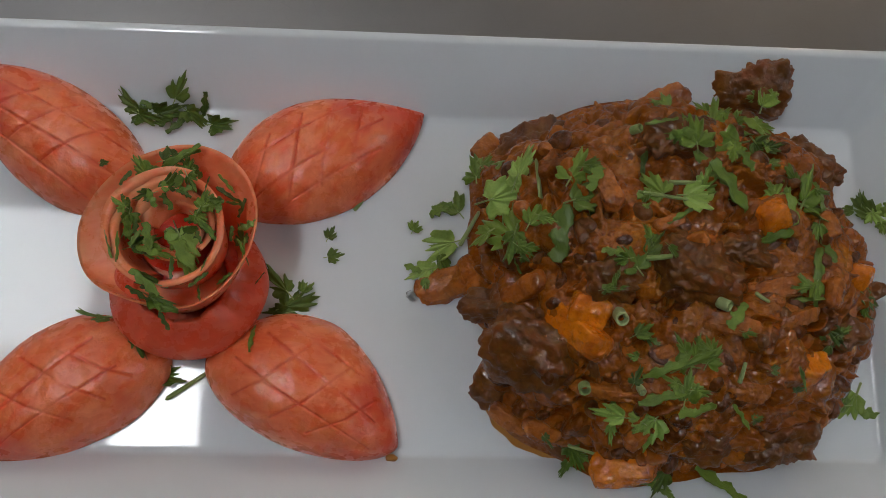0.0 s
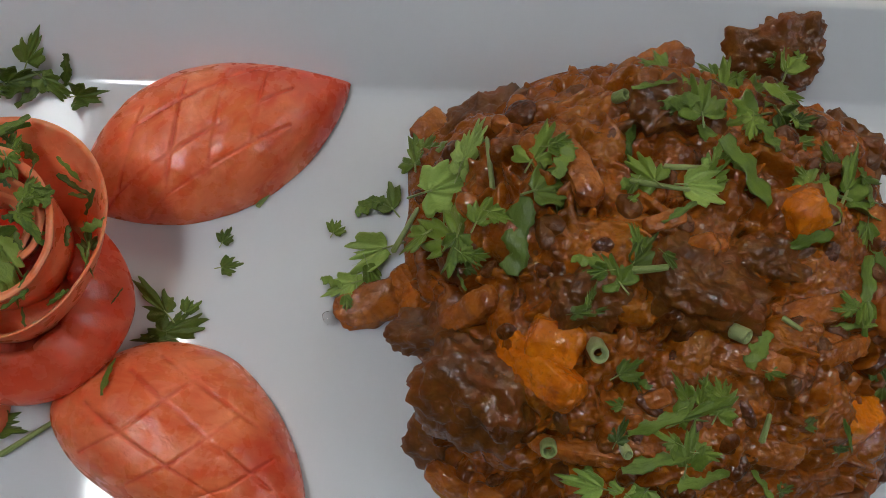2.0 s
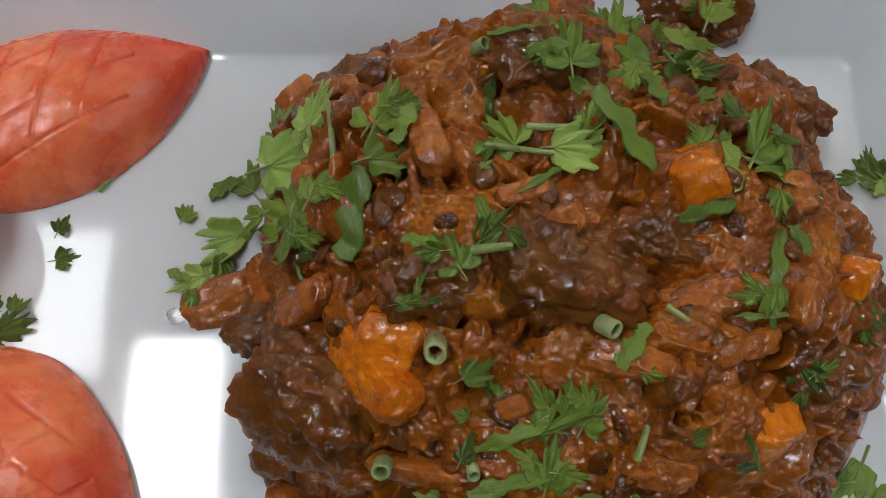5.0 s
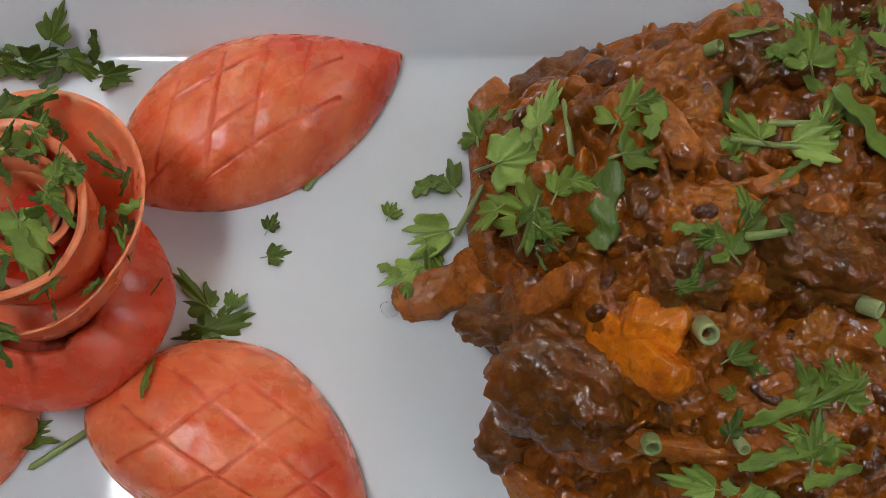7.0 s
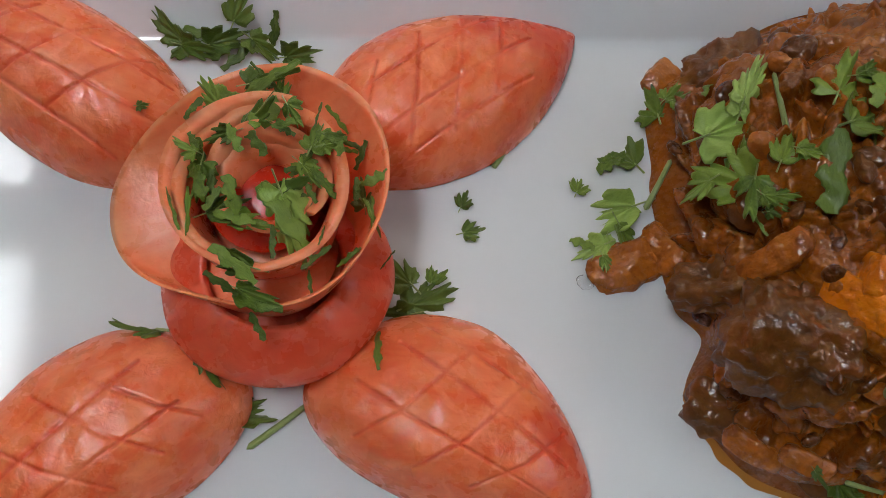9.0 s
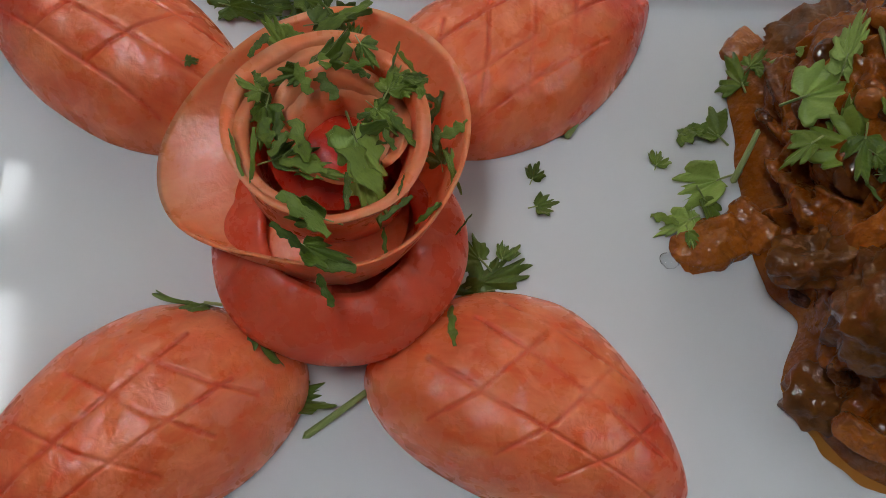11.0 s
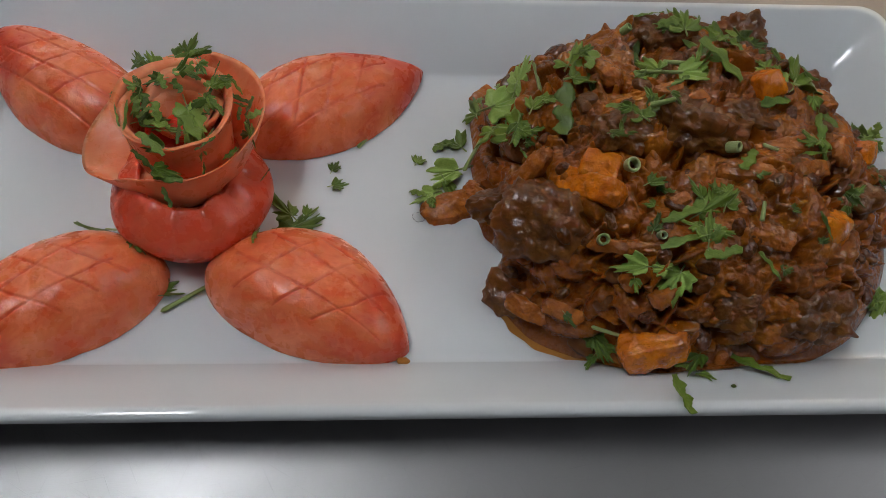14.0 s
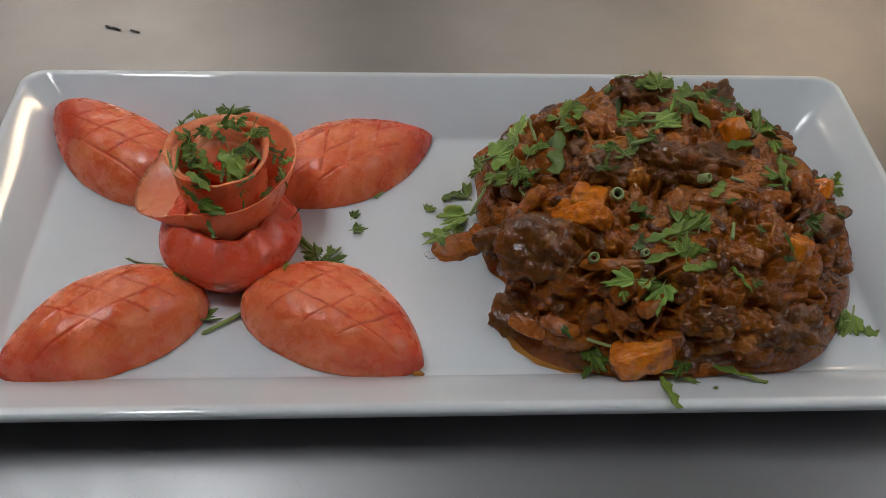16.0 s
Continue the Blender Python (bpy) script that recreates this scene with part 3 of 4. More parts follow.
def support(obs):
    """A tree of all the faces of these objects, to find what lies under a point."""
    verts, faces = [], []
    bpy.context.view_layer.update()
    for o in obs:
        base, m = len(verts), o.matrix_world
        verts += [m @ v.co for v in o.data.vertices]
        faces += [[base + i for i in p.vertices] for p in o.data.polygons]
    return bvhtree.BVHTree.FromPolygons(verts, faces)


def drop(tree, x, y, high=0.3):
    hit, normal, _, _ = tree.ray_cast(Vector((x, y, high)), Vector((0, 0, -1)))
    if hit is None:
        return Vector((x, y, FLAT)), Vector((0, 0, 1))
    return hit, normal if normal.z > 0 else -normal


def lying(at, normal, turn, lean=1.0):
    """The pose of a thing that lies on a slope, turned by that many degrees."""
    up = Vector((0, 0, 1)).lerp(normal, lean).normalized()
    ahead = Vector((math.cos(radians(turn)), math.sin(radians(turn)), 0))
    ahead = (ahead - up * ahead.dot(up)).normalized()
    side = up.cross(ahead)
    m = Matrix((ahead, side, up)).transposed().to_4x4()
    m.translation = at
    return m


# kind, place (mm), length and width (mm), turn (degrees)
MEAT = (
    ('meat', 27.8, -31.1, 23.3, 29.6, 69),
    ('meat', 117, 71, 30.4, 21.7, 13),
    ('meat', 116, -56.1, 25.8, 15.6, 5),
    ('meat', 85, -54.1, 19.4, 13.2, -20),
    ('meat', 134, 43, 23.6, 12.9, -30),
    ('meat', 132, -21.9, 12.6, 10.8, 37),
    ('meat', 19.8, -39.4, 14.3, 13.3, 60),
    ('meat', 80, -3.9, 29.4, 19.9, -8),
    ('meat', 55.8, -7.6, 20.7, 12.9, 11),
    ('meat', 98.4, 1.7, 26.2, 9.6, -3),
    ('meat', 35.1, 49.2, 25.7, 15.8, 18),
    ('meat', 19.6, -11, 24.2, 12.1, -19),
    ('meat', 75.4, 38.7, 22, 12.8, 12),
)
PIECES = (
    ('carrot', 46.6, -17.5, 12.9, 10.4, -19),
    ('carrot', 118.1, -32.5, 14, 10.9, 20),
    ('carrot', 61.9, -63.9, 21.8, 11.8, 2),
    ('onion', 36, 57.5, 11.7, 6.8, 23),
    ('carrot', 104.2, 12.5, 10.6, 9.8, 31),
    ('carrot', 139.1, -1.7, 7.7, 7.4, 65),
    ('onion', 68.9, -30.1, 7.1, 4.4, 20),
    ('carrot', 42.6, -23.5, 25, 9.0, -28),
    ('onion', 52.3, 22.6, 19.6, 8, -67),
    ('onion', 39.1, 38.2, 11.6, 4.9, -9),
    ('onion', 27.4, -9.5, 20.7, 7.6, 17),
    ('onion', 54.1, -41.2, 25.9, 5.2, -17),
    ('onion', 26, -49.6, 16.1, 6.4, -34),
    ('onion', 35.9, -52.9, 13.8, 5.5, -24),
)
ONIONS = (
    ('onion', 55.3, -49.8, 10.9, 7.4, 58),
    ('onion', 63.3, -54.4, 9.1, 7, 29),
    ('onion', 8, -0.8, 30, 12, 20),
    ('onion', 13.2, 1.5, 15.3, 9.9, -40),
    ('onion', 107.8, -9.1, 21.8, 7.3, 13),
    ('onion', 124.2, 11.5, 9.4, 9.1, 21),
    ('onion', 71.1, 9.4, 10.8, 4.5, 16),
    ('onion', 77.8, 2.8, 11.1, 5.6, 32),
    ('onion', 78, 62, 27.9, 10.3, 18),
    ('onion', 54, 60, 12.8, 6.4, 13),
    ('onion', 89.9, -21.8, 18.9, 6.9, -10),
    ('onion', 125.4, -10.4, 10.7, 7.1, 65),
    ('onion', 41.2, -32.8, 10.4, 5.2, -39),
    ('onion', 96.3, -40.8, 15.5, 7.8, -19),
    ('onion', 19.3, 49.4, 12.6, 8.4, 43),
    ('onion', 112.2, -18.4, 17.4, 5.6, 8),
)

PLATE = bpy.data.objects["serving_plate"]
HEAP = support([mass, PLATE])
KINDS = {"meat": ("meat_chunk", MEAT_SKIN), "carrot": ("carrot_piece", CARROT), "onion": ("onion_piece", ONION)}
count = 0
for kind, x, y, long, wide, turn in MEAT + PIECES + ONIONS:
    count += 1
    name, skin = KINDS[kind]
    at, normal = drop(HEAP, x / 1000, y / 1000)
    long, wide = long / 1000, wide / 1000
    high = {"meat": 0.62, "carrot": 0.8, "onion": 0.5}[kind] * min(long, wide) + 0.002
    sunk = {"meat": -0.2, "carrot": -0.1, "onion": -0.1}[kind] * high
    m = lying(at + normal * sunk, normal, turn, 0.75)
    part(name, lump(long, wide, high, count * 1.37, {"meat": 0.55, "carrot": 0.72, "onion": 0.55}[kind], {"meat": 0.42, "carrot": 0.14, "onion": 0.24}[kind]), skin, curry, m=m)

# strings of onion and crumbs of meat stirred through the sauce
rng = random.Random(11)
shapes = []
for i in range(16):
    kind = ("meat_shred", SAUCE) if i % 4 < 2 else ("meat_shred", MEAT_SKIN) if i % 4 == 2 else ("onion_shred", ONION)
    shapes.append((kind[0], mesh_of(kind[0], lump(0.0085 - 0.0003 * i, 0.0042 + 0.0002 * (i % 5), 0.0034, 50 + i * 2.3, 0.15, 0.3), kind[1])))
for i in range(150):
    a, k = rng.uniform(0, 2 * math.pi), rng.uniform(0, 1) ** 0.5 * 0.985
    r = k * reach(a)
    at, normal = drop(HEAP, MID.x + r * math.cos(a), MID.y + r * math.sin(a))
    name, me = shapes[rng.randrange(len(shapes))]
    ob = new(name, me)
    ob.parent = curry
    size = rng.uniform(0.55, 1.3)
    ob.matrix_basis = lying(at + normal * rng.uniform(-0.0011, 0.0001), normal, rng.uniform(0, 360), 0.9) @ Matrix.Diagonal((size, size * rng.uniform(0.8, 1.2), size, 1))


def oil_pool():
    """A thin film that has seeped out along the heap's foot."""

    def place(u, v):
        a = radians(206 + 36 * u)
        wide = math.sin(math.pi * u) ** 0.6 * (0.0020 + 0.0012 * noise.noise((u * 9, 0, 0)))
        r = reach(a) - 0.004 + (0.004 + wide) * v
        return MID.x + r * math.cos(a), MID.y + r * math.sin(a), FLAT + 0.0003 + 0.0006 * (1 - v * v)

    return grid(60, 8, place)


part("oil", oil_pool(), OIL, curry, "thin seam of orange oil at the heap's foot")


# ---- coriander ----
def thicken(bm, thick):
    """Gives an open sheet a lower side and a rim."""
    tops = bm.verts[:]
    lows = {v: bm.verts.new((v.co.x, v.co.y, v.co.z - thick)) for v in tops}
    faces, rim = bm.faces[:], [e for e in bm.edges if e.is_boundary]
    for f in faces:
        bm.faces.new([lows[v] for v in reversed(f.verts)])
    for e in rim:
        a, b = e.verts
        bm.faces.new((a, b, lows[b], lows[a]))
    bmesh.ops.recalc_face_normals(bm, faces=bm.faces[:])


def leaf_shape(seed, curl, lobes=3, spread=115):
    """A lobed, toothed leaf one unit long, from its base towards +x."""
    r = random.Random(seed)
    mids = [radians(spread * (i / (lobes - 1) - 0.5)) + r.uniform(-0.12, 0.12) for i in range(lobes)]
    longs = [r.uniform(0.72, 1.0) if i != lobes // 2 else 1.0 for i in range(lobes)]
    teeth = r.uniform(15, 21)

    def edge(a):
        best = 0.31
        for m, s in zip(mids, longs):
            d = abs(a - m)
            best = max(best, s * max(0.0, 1 - (d / 0.60) ** 2) ** 0.46)
        return best * (1 - 0.20 * abs(math.sin(a * teeth / 2 + seed)) ** 2 - 0.05 * abs(math.sin(a * teeth * 1.3 + seed)))

    half = radians(spread / 2 + 38)
    bend, wave = r.uniform(-0.4, 0.4), r.uniform(0.5, 1.0)

    def place(u, v):
        a = -half + 2 * half * u
        d = edge(a) * v
        x, y = d * math.cos(a), d * math.sin(a) * 0.95
        z = curl * (0.45 * y * y - 0.32 * x * x) + 0.10 * wave * noise.noise((x * 2.6, y * 2.6, seed)) * (0.3 + d) + 0.05 * math.cos(a * 9) * d
        return x - 0.32, y + bend * x * y * 0.4, z + 0.03

    bm = grid(110, 7, place)
    bmesh.ops.remove_doubles(bm, verts=bm.verts[:], dist=1e-5)
    thicken(bm, 0.022)
    return bm


def strip_shape(seed, curl):
    """A knife-cut ribbon of leaf, one unit long, toothed along one side."""
    r = random.Random(seed)
    bend, twist = r.uniform(-0.45, 0.45), r.uniform(-0.6, 0.6)

    def place(u, v):
        s = 2 * u - 1
        wide = (1 - 0.5 * abs(s) ** 3) * (1 + 0.25 * noise.noise((u * 4, seed, 0)))
        w = (v - 0.5) * wide
        if v > 0.7:
            w *= 1 - 0.55 * abs(math.sin(u * 9 + seed)) ** 2 - 0.16 * abs(math.sin(u * 29))
        elif v < 0.3:
            w *= 1 - 0.35 * abs(math.sin(u * 6 + 2 * seed)) ** 3 - 0.12 * abs(math.sin(u * 23))
        x = 0.5 * s
        z = curl * (0.25 - x * x) * 0.5 + twist * w * s * 0.5 + 0.10 * noise.noise((x * 4, w * 2, seed))
        return x, w + bend * (x * x - 0.1), z + 0.02

    bm = grid(44, 8, place)
    thicken(bm, 0.012)
    return bm


def stem_shape(seed):
    r = random.Random(seed)
    bend = r.uniform(-0.10, 0.10)

    def place(u, v):
        a = 2 * math.pi * v
        thick = 0.5 * (1 - 0.25 * u) * (0.05 if u in (0.0, 1.0) else 1.0)
        x = u - 0.5
        return x, bend * (1 - 4 * x * x) + thick * math.cos(a), 0.5 + thick * math.sin(a)

    return grid(22, 10, place, close_v=True)


def ring_shape():
    """A short hollow slice of spring onion standing askew, one unit across."""
    loop = ((0.34, -0.5), (0.46, -0.5), (0.5, -0.42), (0.5, 0.42), (0.46, 0.5), (0.34, 0.5), (0.30, 0.4), (0.30, -0.4))

    def place(u, v):
        a = 2 * math.pi * u
        r, h = loop[round(v * 8) % 8]
        return r * math.cos(a), r * math.sin(a) * 0.92, h

    bm = grid(30, 8, place, close_u=True, close_v=True)
    bmesh.ops.recalc_face_normals(bm, faces=bm.faces[:])
    return bm


SHAPES = {}
for skin_name, skin in (("fan", LEAF), ("dark", LEAF_DARK), ("pale", LEAF_LIGHT)):
    SHAPES[skin_name] = [mesh_of("leaf_blade", leaf_shape(3 + 5 * i, (0.5, -0.3, 0.9, 0.2, -0.6)[i], (3, 5, 3, 4, 3)[i], (120, 160, 105, 150, 135)[i]), skin) for i in range(5)]
SHAPES["wilt"] = [mesh_of("leaf_blade", leaf_shape(41 + i, 1.6 - 0.5 * i, 4, 150), LEAF_DARK) for i in range(3)]
SHAPES["dome"] = [mesh_of("leaf_blade", leaf_shape(61, -1.2, 3, 80), LEAF_DARK)]
SHAPES["strip"] = [mesh_of("leaf_strip", strip_shape(7 + i, (0.6, -0.4, 1.0, 0.2)[i]), LEAF) for i in range(4)]
SHAPES["darkstrip"] = [mesh_of("leaf_strip", strip_shape(17 + i, (0.6, -0.4, 0.2)[i]), LEAF_DARK) for i in range(3)]
SHAPES["stem"] = [mesh_of("stalk", stem_shape(3 + i), STALK) for i in range(3)]
SHAPES["ring"] = [mesh_of("onion_ring", ring_shape(), SPRING)]
STALK_PART = mesh_of("stalk", stem_shape(29), STALK)
WORDS = {
    "fan": ("coriander_leaf", "fresh green lobed coriander leaf", "leaf"),
    "dark": ("coriander_leaf", "dark green lobed coriander leaf", "leaf"),
    "pale": ("coriander_leaf", "pale bright green coriander leaf", "leaf"),
    "wilt": ("coriander_leaf", "wilted curled dark coriander leaf", "leaf"),
    "dome": ("coriander_leaf", "broad domed dark green coriander leaf", "leaf"),
    "strip": ("coriander_strip", "knife-cut green strip of coriander leaf", "leaf"),
    "darkstrip": ("coriander_strip", "knife-cut dark strip of coriander leaf", "leaf"),
    "stem": ("coriander_stalk", "cut light green coriander stalk", "stalk"),
    "ring": ("spring_onion_slice", "pale green hollow slice of spring onion", "spring onion"),
}
leaf_rng = random.Random(5)


def herb(kind, m, long, wide, where, group):
    name, label, category = WORDS[kind]
    ob = new(name, leaf_rng.choice(SHAPES[kind]))
    if kind in ("fan", "dark", "pale", "wilt", "dome"):
        size = (long * 0.9, wide * 0.72, (long + wide) / 1.8)
        tail = new("stalk", STALK_PART)
        tail.parent = ob
        tail.matrix_basis = pose(-0.42, 0, 0.02, 0, -4, 0) @ Matrix.Diagonal((0.34, 0.07, 0.07, 1))
    elif kind == "stem":
        size = (long, wide, wide)
    elif kind == "ring":
        size = (long, long, wide)
    else:
        size = (long, wide * 0.85, (long + wide) / 2.5)
    ob.matrix_basis = m @ Matrix.Diagonal((*size, 1))
    return tagged(ob, label + " " + where, category, group)


LEAVES_WEST = (
    ('fan', 15.4, 39.4, 11.2, 11.2, 99),
    ('pale', 24.4, 24.1, 23.3, 13.1, 17),
    ('stem', 32.7, 26.1, 15.6, 1.5, 97),
    ('fan', 43.5, 27.9, 13.6, 10.9, 61),
    ('dark', 45.7, 18.1, 15.1, 11.6, 21),
    ('darkstrip', 38.3, 7, 18.6, 9.7, 79),
    ('fan', 22.1, 11.1, 16.6, 14.8, 151),
    ('fan', 24.5, 5.8, 12.8, 10, -110),
    ('fan', 30.7, 13.7, 10.9, 9, 61),
    ('dark', 6.9, 27.3, 12.7, 10.3, 130),
    ('fan', -6.3, 19.1, 6.9, 6.1, 63),
    ('pale', 1.3, 11.3, 23.3, 11.2, -163),
    ('pale', -4, 2, 11.1, 7.6, -158),
    ('stem', 13.2, 17.3, 14.6, 1.7, 50),
    ('strip', 22.6, 37.1, 8.7, 2.7, 70),
)
LEAVES_NORTH = (
    ('fan', 75.4, 54.8, 8.7, 7, 149),
    ('ring', 63.3, 41.9, 3.1, 3.7, 77),
    ('strip', 69.8, 42.4, 11.1, 2.6, 12),
    ('fan', 80.1, 38.9, 13.8, 11, 96),
    ('fan', 92.2, 50.5, 11.5, 8.7, 78),
    ('fan', 102, 49.9, 18.5, 11.7, 39),
    ('fan', 119.1, 67.4, 12.9, 10.3, 77),
    ('fan', 94.3, 37.3, 15.6, 11, -157),
    ('dark', 103.6, 36.8, 13.9, 10.2, -31),
    ('strip', 86.8, 28.1, 17.1, 7.5, 137),
    ('strip', 90.7, 21.3, 20.5, 7.1, -50),
    ('pale', 81.7, 19, 16.8, 11, -3),
    ('fan', 68, 21.6, 11.5, 8.9, 139),
    ('stem', 70.8, 18.3, 14.1, 1.4, -15),
    ('stem', 76.6, 23.3, 9.8, 1.6, 2),
    ('darkstrip', 64.9, 29.6, 9.9, 4, 92),
    ('strip', 73.9, 11.3, 9.6, 2.8, 31),
)
LEAVES_EAST = (
    ('dark', 107.1, 31.3, 7.4, 5.9, 12),
    ('fan', 106, 20.5, 8.1, 6.5, 58),
    ('fan', 118.3, 23.4, 15.6, 11, 67),
    ('fan', 122.1, 15.8, 16.4, 11, -19),
    ('strip', 110.8, 18.1, 16.2, 5.8, -79),
    ('strip', 105.5, 7, 13.2, 5.3, 16),
    ('dark', 159.2, 29.4, 14.8, 8.4, 137),
    ('pale', 162.6, 25.7, 10.5, 8.8, -42),
    ('strip', 119, -5.7, 19.4, 4.9, -99),
    ('fan', 116.6, -9.5, 11.4, 7, -124),
    ('darkstrip', 123.9, 3.9, 9.8, 4.5, 116),
    ('strip', 114.8, -13.1, 10.5, 2.8, 2),
    ('dark', 142.8, -9.7, 11.1, 6.7, -30),
    ('dark', 126.3, -23.4, 10.7, 7.1, -63),
    ('fan', 147.2, -42.6, 18, 12.4, -116),
)
LEAVES_MIDDLE = (
    ('fan', 57.6, -3.3, 13, 8.6, 120),
    ('stem', 65.2, -3.5, 7.9, 1.9, 2),
    ('dark', 65, 1.6, 12.2, 6.9, 49),
    ('ring', 85.6, -16.3, 3.6, 4.1, 67),
    ('strip', 90.3, -19.3, 9.9, 6.2, 56),
    ('fan', 93.4, -24.6, 5.1, 4.1, -19),
    ('ring', 55.1, -19.8, 4.6, 5.5, 109),
    ('dark', 62.4, -23.7, 9.5, 6.1, 30),
    ('fan', 59.9, -31.4, 4.4, 3.4, 161),
    ('strip', 69, -35.1, 14.5, 4.8, 22),
    ('fan', 77.7, -33, 14.5, 8.5, 30),
    ('fan', 83.2, -30.9, 10.2, 7.7, 56),
    ('strip', 68.5, -43.7, 15.4, 5.1, 11),
    ('fan', 75.6, -41.2, 12, 8.6, 77),
    ('pale', 66.2, -52.8, 13.9, 10.8, -128),
)
LEAVES_SOUTH = (
    ('strip', 79.2, -47.2, 12.9, 5.9, 11),
    ('pale', 54.3, -48.6, 13.1, 7.7, 172),
    ('ring', 45.4, -40.8, 3.8, 3.8, 29),
    ('ring', 62.1, -41.3, 2.6, 3.4, 77),
    ('dark', 61, -37.7, 7.2, 5.1, 58),
    ('stem', 91.6, -36, 6.9, 1.5, 77),
    ('dark', 102, -34.9, 5.5, 3.8, 11),
    ('strip', 113.3, -37.2, 9.6, 1.7, -64),
    ('dark', 113, -40.2, 4.2, 3.2, 29),
    ('strip', 94.8, -48.7, 10.8, 2.3, -51),
    ('dark', 100, -49.2, 4.6, 3.5, 19),
    ('dark', 51.6, -12.4, 9.5, 3.1, 11),
    ('stem', 99.1, -13.5, 5.2, 1.4, -41),
    ('fan', 64.4, 14.9, 3.2, 2.5, 40),
    ('dark', 28.8, 1.2, 5.4, 3.6, 2),
    ('strip', 26.1, -0.5, 7.2, 1.4, -61),
)
LEAVES_FRONT = (
    ('fan', 47.8, -60.4, 13, 6.7, -71),
    ('stem', 49.5, -58.7, 11, 1.3, -19),
    ('dark', 75.3, -68.4, 11.7, 6.8, -123),
    ('strip', 96.3, -69.2, 18.5, 6.6, -42),
    ('dark', 37.1, -56, 6.4, 3, -58),
)
LEAVES_BACK = (
    ('wilt', -110, 62, 13.1, 8.4, 110),
    ('wilt', -104.5, 57, 12.7, 7.5, -20),
    ('dark', -92.5, 66, 12.9, 8.5, 75),
    ('wilt', -97, 59, 13.3, 7.6, 14),
    ('darkstrip', -101, 60.5, 12.3, 4.5, 160),
    ('wilt', -87, 57.5, 12.3, 6.6, -35),
    ('darkstrip', -84, 62, 10.3, 4.0, 100),
    ('wilt', -78, 55, 11.3, 6.7, 5),
    ('darkstrip', -93, 55, 11.0, 4.5, 40),
)
LEAVES_PLATE = (
    ('dark', -53.5, -2.7, 14.9, 9.9, 131),
    ('dark', -47.3, -9.6, 14.8, 9.9, 23),
    ('wilt', -54.8, -14.3, 13.7, 5.9, -168),
    ('fan', -44.6, -3.5, 8.9, 5.9, 63),
    ('dark', -36.5, 15.6, 6.8, 5.2, 64),
    ('dark', -34.8, 7.4, 8, 6, 12),
    ('stem', -26.7, 26.6, 6.1, 1.6, 53),
)
LEAVES_PETAL = (
    ('strip', -59.5, -24.6, 11.5, 2.6, -84),
    ('dark', -112.4, -17.3, 12.9, 7, 171),
    ('dark', -97, -26.8, 13.2, 6.3, -76),
    ('dark', -113, 34.3, 3.5, 2.7, 2),
)
LEAVES_SPRIG = (
    ('dark', -88.5, -35.5, 20.6, 7.6, 9),
    ('stem', -79.9, -37.1, 23.9, 1.7, 35),
)
LEAVES_ROSE = (
    ('dome', -83.9, 18.8, 11.2, 8.4, 21),
    ('fan', -92.7, 24.3, 8.4, 5.6, 120),
    ('strip', -81.2, 28.3, 13.6, 3.6, 38),
    ('fan', -95, 6.9, 8.7, 6, -105),
    ('fan', -96.7, 11.6, 6, 4.4, 148),
    ('dark', -90.6, 0.5, 10.3, 6.5, 22),
    ('fan', -85.7, -2.4, 10.3, 4.9, -17),
    ('pale', -77.2, -1.4, 18, 8.7, -67),
    ('fan', -71.7, 13.3, 7.3, 5.6, 62),
    ('fan', -73.1, 7.9, 8.3, 4.4, -41),
    ('fan', -68.9, 12.1, 5.6, 4, 10),
    ('darkstrip', -67.2, 19.6, 9.1, 2.3, -31),
    ('darkstrip', -62.8, 15.1, 6.2, 2.3, 60),
    ('dark', -62.4, 6.1, 7.2, 5, 97),
    ('strip', -60.7, -0.4, 8.3, 1.5, -80),
)
LEAVES_CURL = (
    ('dark', -88, -11.1, 12.7, 5.8, 159),
    ('fan', -85.2, -16.3, 10.4, 5.5, -22),
    ('darkstrip', -72.1, -10.9, 6.7, 1.8, 36),
    ('strip', -66, -9.2, 5.2, 1.6, 49),
    ('strip', -96.4, -2.3, 10, 1.5, -83),
    ('strip', -70.3, 4.5, 7.1, 2.7, -47),
    ('dark', -83.5, 27.8, 8.8, 5.9, 12),
    ('fan', -78.9, 25.9, 7.1, 5.3, 81),
    ('dark', -90.2, 15.1, 6.9, 4.6, -159),
    ('fan', -76.5, 19.5, 7, 4.7, -63),
)

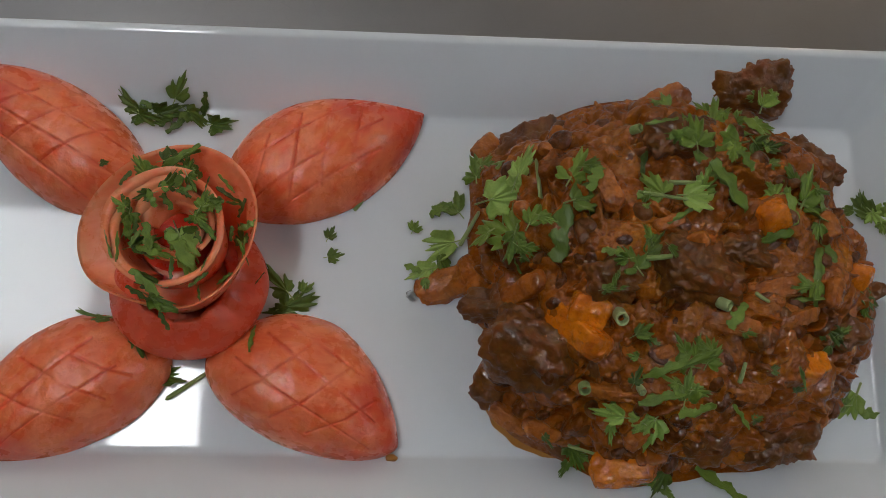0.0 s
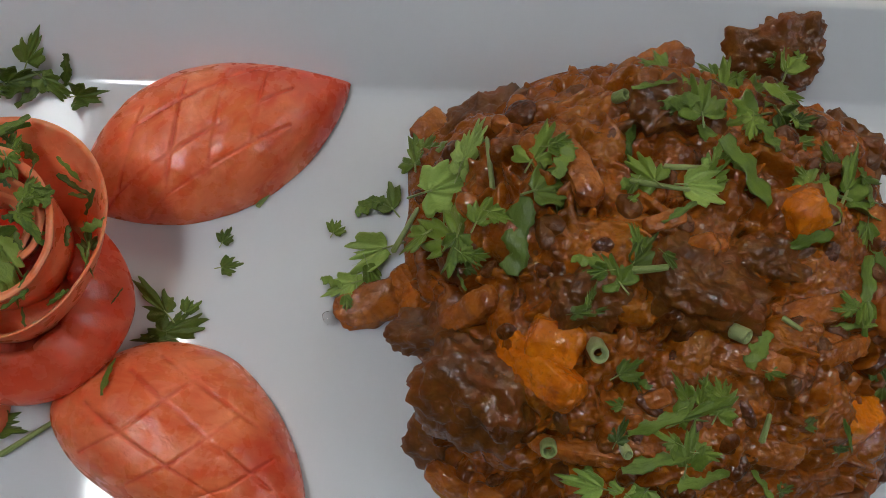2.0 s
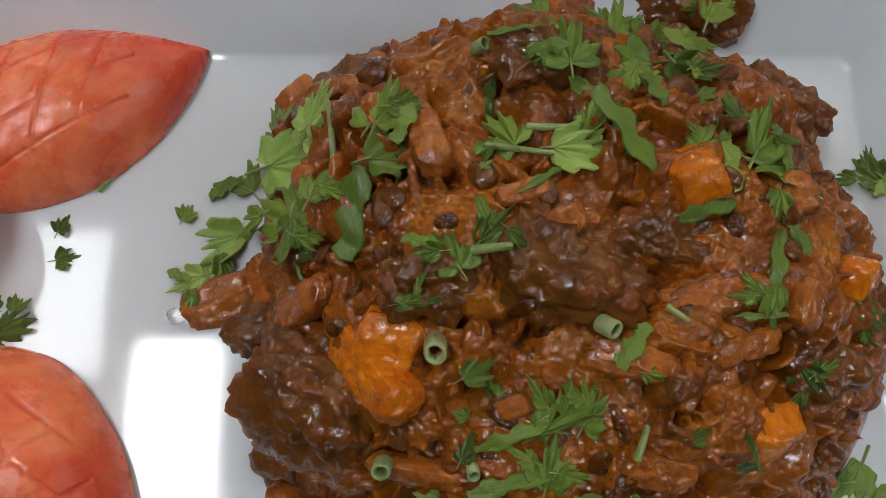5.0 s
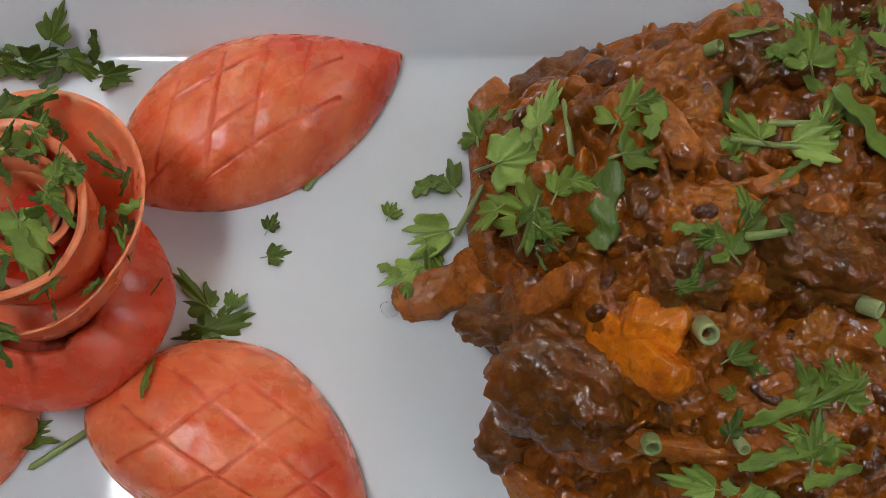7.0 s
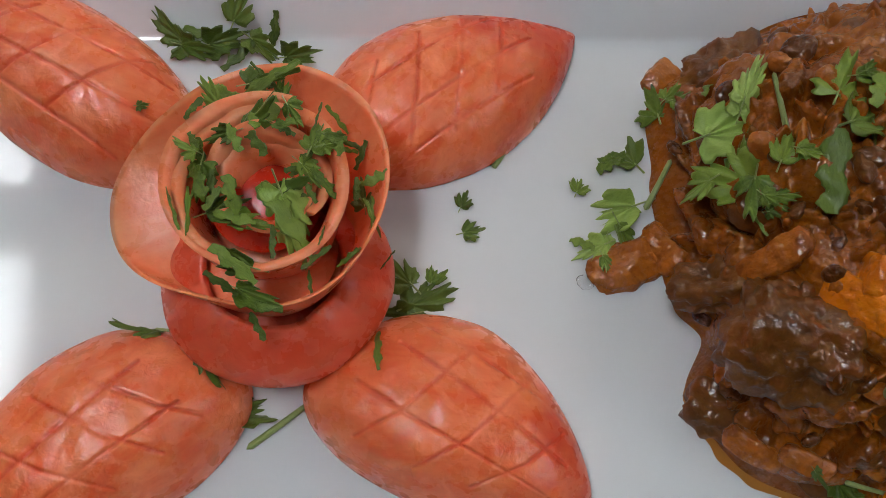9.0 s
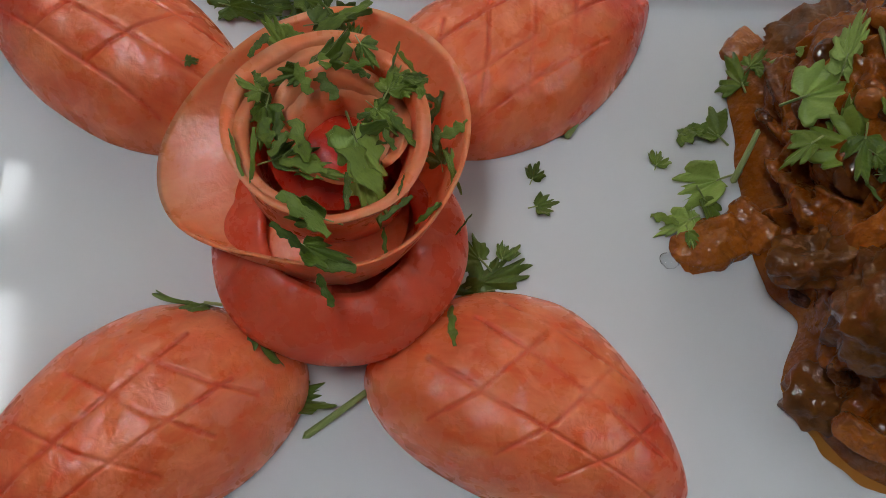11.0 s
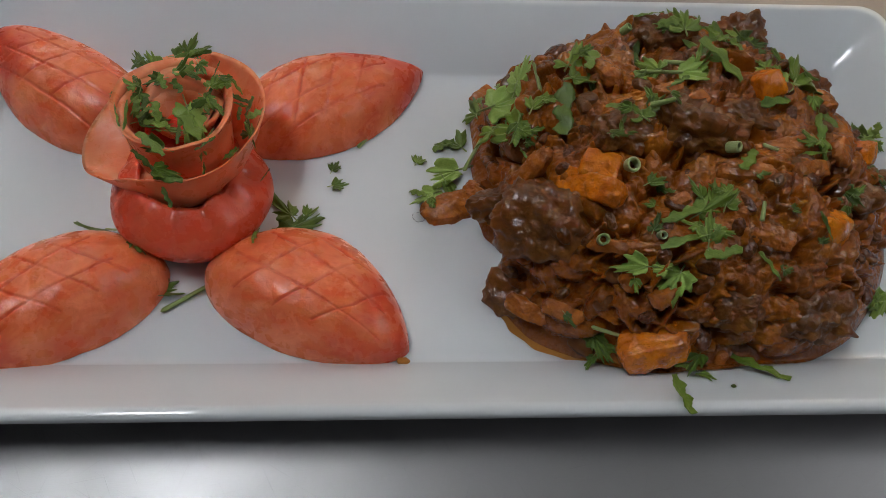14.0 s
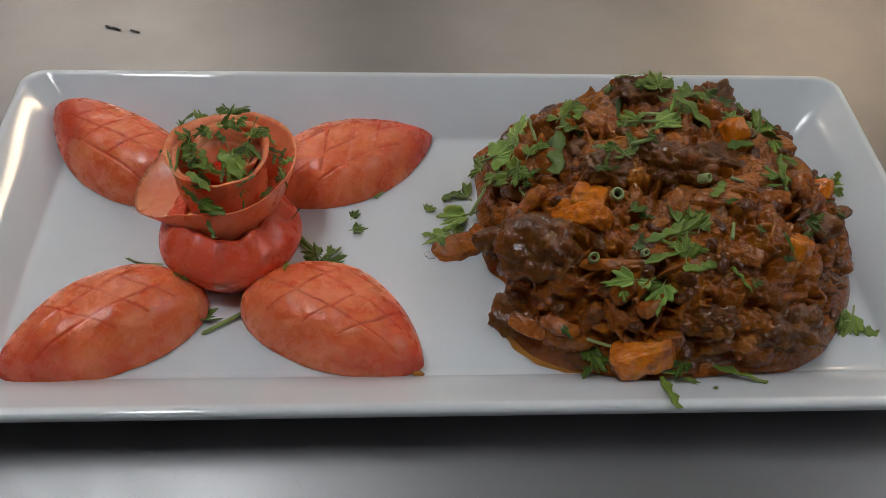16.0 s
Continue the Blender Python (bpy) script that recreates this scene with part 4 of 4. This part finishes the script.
TOPS = support([o for o in curry.children if o.type == "MESH" and not o.name.startswith("oil")] + [PLATE])
for rows in (LEAVES_WEST, LEAVES_NORTH, LEAVES_EAST, LEAVES_MIDDLE, LEAVES_SOUTH, LEAVES_FRONT):
    for kind, x, y, long, wide, turn in rows:
        at, normal = drop(TOPS, x / 1000, y / 1000)
        # a leaf bridges the small hollows: rest it on the mean of what lies under it
        near = [drop(TOPS, (x + dx * long * 0.3) / 1000, (y + dy * long * 0.3) / 1000) for dx, dy in ((1, 0), (-1, 0), (0, 1), (0, -1))]
        lift = max(at.z, sum(p.z for p, _ in near) / 4)
        mean = sum((n for _, n in near), normal * 1.0).normalized()
        tilt = Vector((leaf_rng.uniform(-0.2, 0.2), leaf_rng.uniform(-0.2, 0.2), 0))
        if kind == "ring":
            m = lying(Vector((at.x, at.y, at.z + wide / 2400)), (mean + tilt * 2 + Vector((0.2, -0.25, 0))).normalized(), turn)
        else:
            m = lying(Vector((at.x, at.y, lift + 0.0004)), (mean + tilt).normalized(), turn, 0.8)
        herb(kind, m, long / 1000, wide / 1000, "on the curry", "coriander sprinkled on the curry")
        if kind in ("fan", "dark", "pale") and long > 8:
            # its smaller neighbours on the same sprig
            for far_out in (0.42, 0.30):
                side = leaf_rng.choice((-1, 1)) * leaf_rng.uniform(40, 100)
                far = radians(turn + side)
                px, py = x / 1000 + far_out * 0.001 * long * math.cos(far), y / 1000 + far_out * 0.001 * long * math.sin(far)
                at, normal = drop(TOPS, px, py)
                tilt = Vector((leaf_rng.uniform(-0.6, 0.6), leaf_rng.uniform(-0.6, 0.6), 0))
                herb(leaf_rng.choice((kind, "fan", "strip")), lying(Vector((px, py, max(at.z, lift - 0.002) + 0.0010)), (normal + mean + tilt).normalized(), turn + side, 0.8),
                     long * 0.00060, wide * 0.00050, "on the curry", "coriander sprinkled on the curry")
for kind, x, y, long, wide, turn in LEAVES_BACK:
    # a loose sprig against the plate's wall behind the rose
    at, normal = drop(TOPS, x / 1000, y / 1000)
    tilt = Vector((leaf_rng.uniform(-0.5, 0.5), leaf_rng.uniform(-0.6, 0.2), 0))
    herb(kind, lying(at + Vector((0, 0, 0.0022)), (normal + tilt).normalized(), turn), long / 1000, wide / 1000, "behind the tomato rose", "coriander on the plate")
for kind, x, y, long, wide, turn in LEAVES_PLATE:
    at, normal = drop(TOPS, x / 1000, y / 1000)
    herb(kind, lying(at + Vector((0, 0, 0.0003)), normal, turn), long / 1000, wide / 1000, "on the white plate", "coriander on the plate")
PETALS = support([o for o in bpy.data.objects if o.name.startswith("outer_flesh")] + [PLATE])
for kind, x, y, long, wide, turn in LEAVES_PETAL + LEAVES_SPRIG:
    at, normal = drop(PETALS, x / 1000, y / 1000)
    herb(kind, lying(at + Vector((0, 0, 0.0004)), normal, turn), long / 1000, wide / 1000, "beside the tomato petals", "coriander on the plate")
ROSE = support([o for o in rose.children])
for rows in (LEAVES_ROSE, LEAVES_CURL):
    for kind, x, y, long, wide, turn in rows:
        for n in range(3 if long > 6 else 2):
            px, py = x / 1000 + n * leaf_rng.uniform(-0.003, 0.003), y / 1000 + n * leaf_rng.uniform(-0.003, 0.003)
            near = sorted(drop(ROSE, px + dx * long * 0.0004, py + dy * long * 0.0004)[0].z for dx, dy in ((0, 0), (1, 0), (-1, 0), (0, 1), (0, -1)))
            tilt = Vector((leaf_rng.uniform(-0.5, 0.5), leaf_rng.uniform(-0.7, 0.2), 1)).normalized()
            at = Vector((px, py, 0.4 * near[3] + 0.6 * near[4] + 0.0006 + 0.0008 * n))
            herb((kind, "strip", "darkstrip")[n], lying(at, tilt, turn + n * leaf_rng.uniform(-90, 90)), long * (1.1 - 0.22 * n) / 1000, wide * (1.05 - 0.3 * n) / 1000, "on the tomato rose", "coriander on the tomato rose")
herb("strip", lying(Vector((0.0675, -0.0815, 0.0275)), Vector((0.1, 0.2, 1)).normalized(), -80), 0.014, 0.0055, "on the plate's lip", "coriander on the plate")


# ---- drops and crumbs ----
def bead(x, y, z, size, material, name, label, category):
    bm = bmesh.new()
    bmesh.ops.create_icosphere(bm, subdivisions=3, radius=0.5)
    for v in bm.verts:
        v.co *= 1 + 0.25 * noise.noise(v.co * 3 + Vector((x * 900, y * 900, 0)))
        v.co.z = max(v.co.z, -0.12)
    tagged(part(name, bm, material, m=Matrix.Translation((x, y, z)) @ Matrix.Diagonal((*size, 1))), label, category)


bead(-0.0129, -0.0622, FLAT + 0.0020, (0.0042, 0.0026, 0.0016), OIL, "sauce_drop", "small orange drop of oily sauce on the plate", "sauce drop")
bead(0.0846, -0.0773, 0.0232, (0.0016, 0.0012, 0.0010), LEAF_DARK, "herb_crumb", "tiny dark crumb of coriander on the plate", "crumb")
bead(-0.0070, -0.0063, FLAT + 0.0003, (0.0042, 0.0040, 0.0014), WATER, "water_drop", "clear drop of water on the white plate", "water drop")
for x, y, long, turn in ((-0.1640, 0.1545, 0.0045, -35), (-0.1600, 0.1530, 0.0055, -30), (-0.1502, 0.1510, 0.0058, -28)):
    bm = strip_shape(int(-x * 9000), 0.2)
    mark = part("black_fleck", bm, SOOT, m=pose(x, y, 0.0004, 0, 0, turn) @ Matrix.Diagonal((long, 0.0022, 0.0015, 1)))
    tagged(mark, "small black fleck stuck to the steel worktop", "fleck", "black flecks on the worktop")
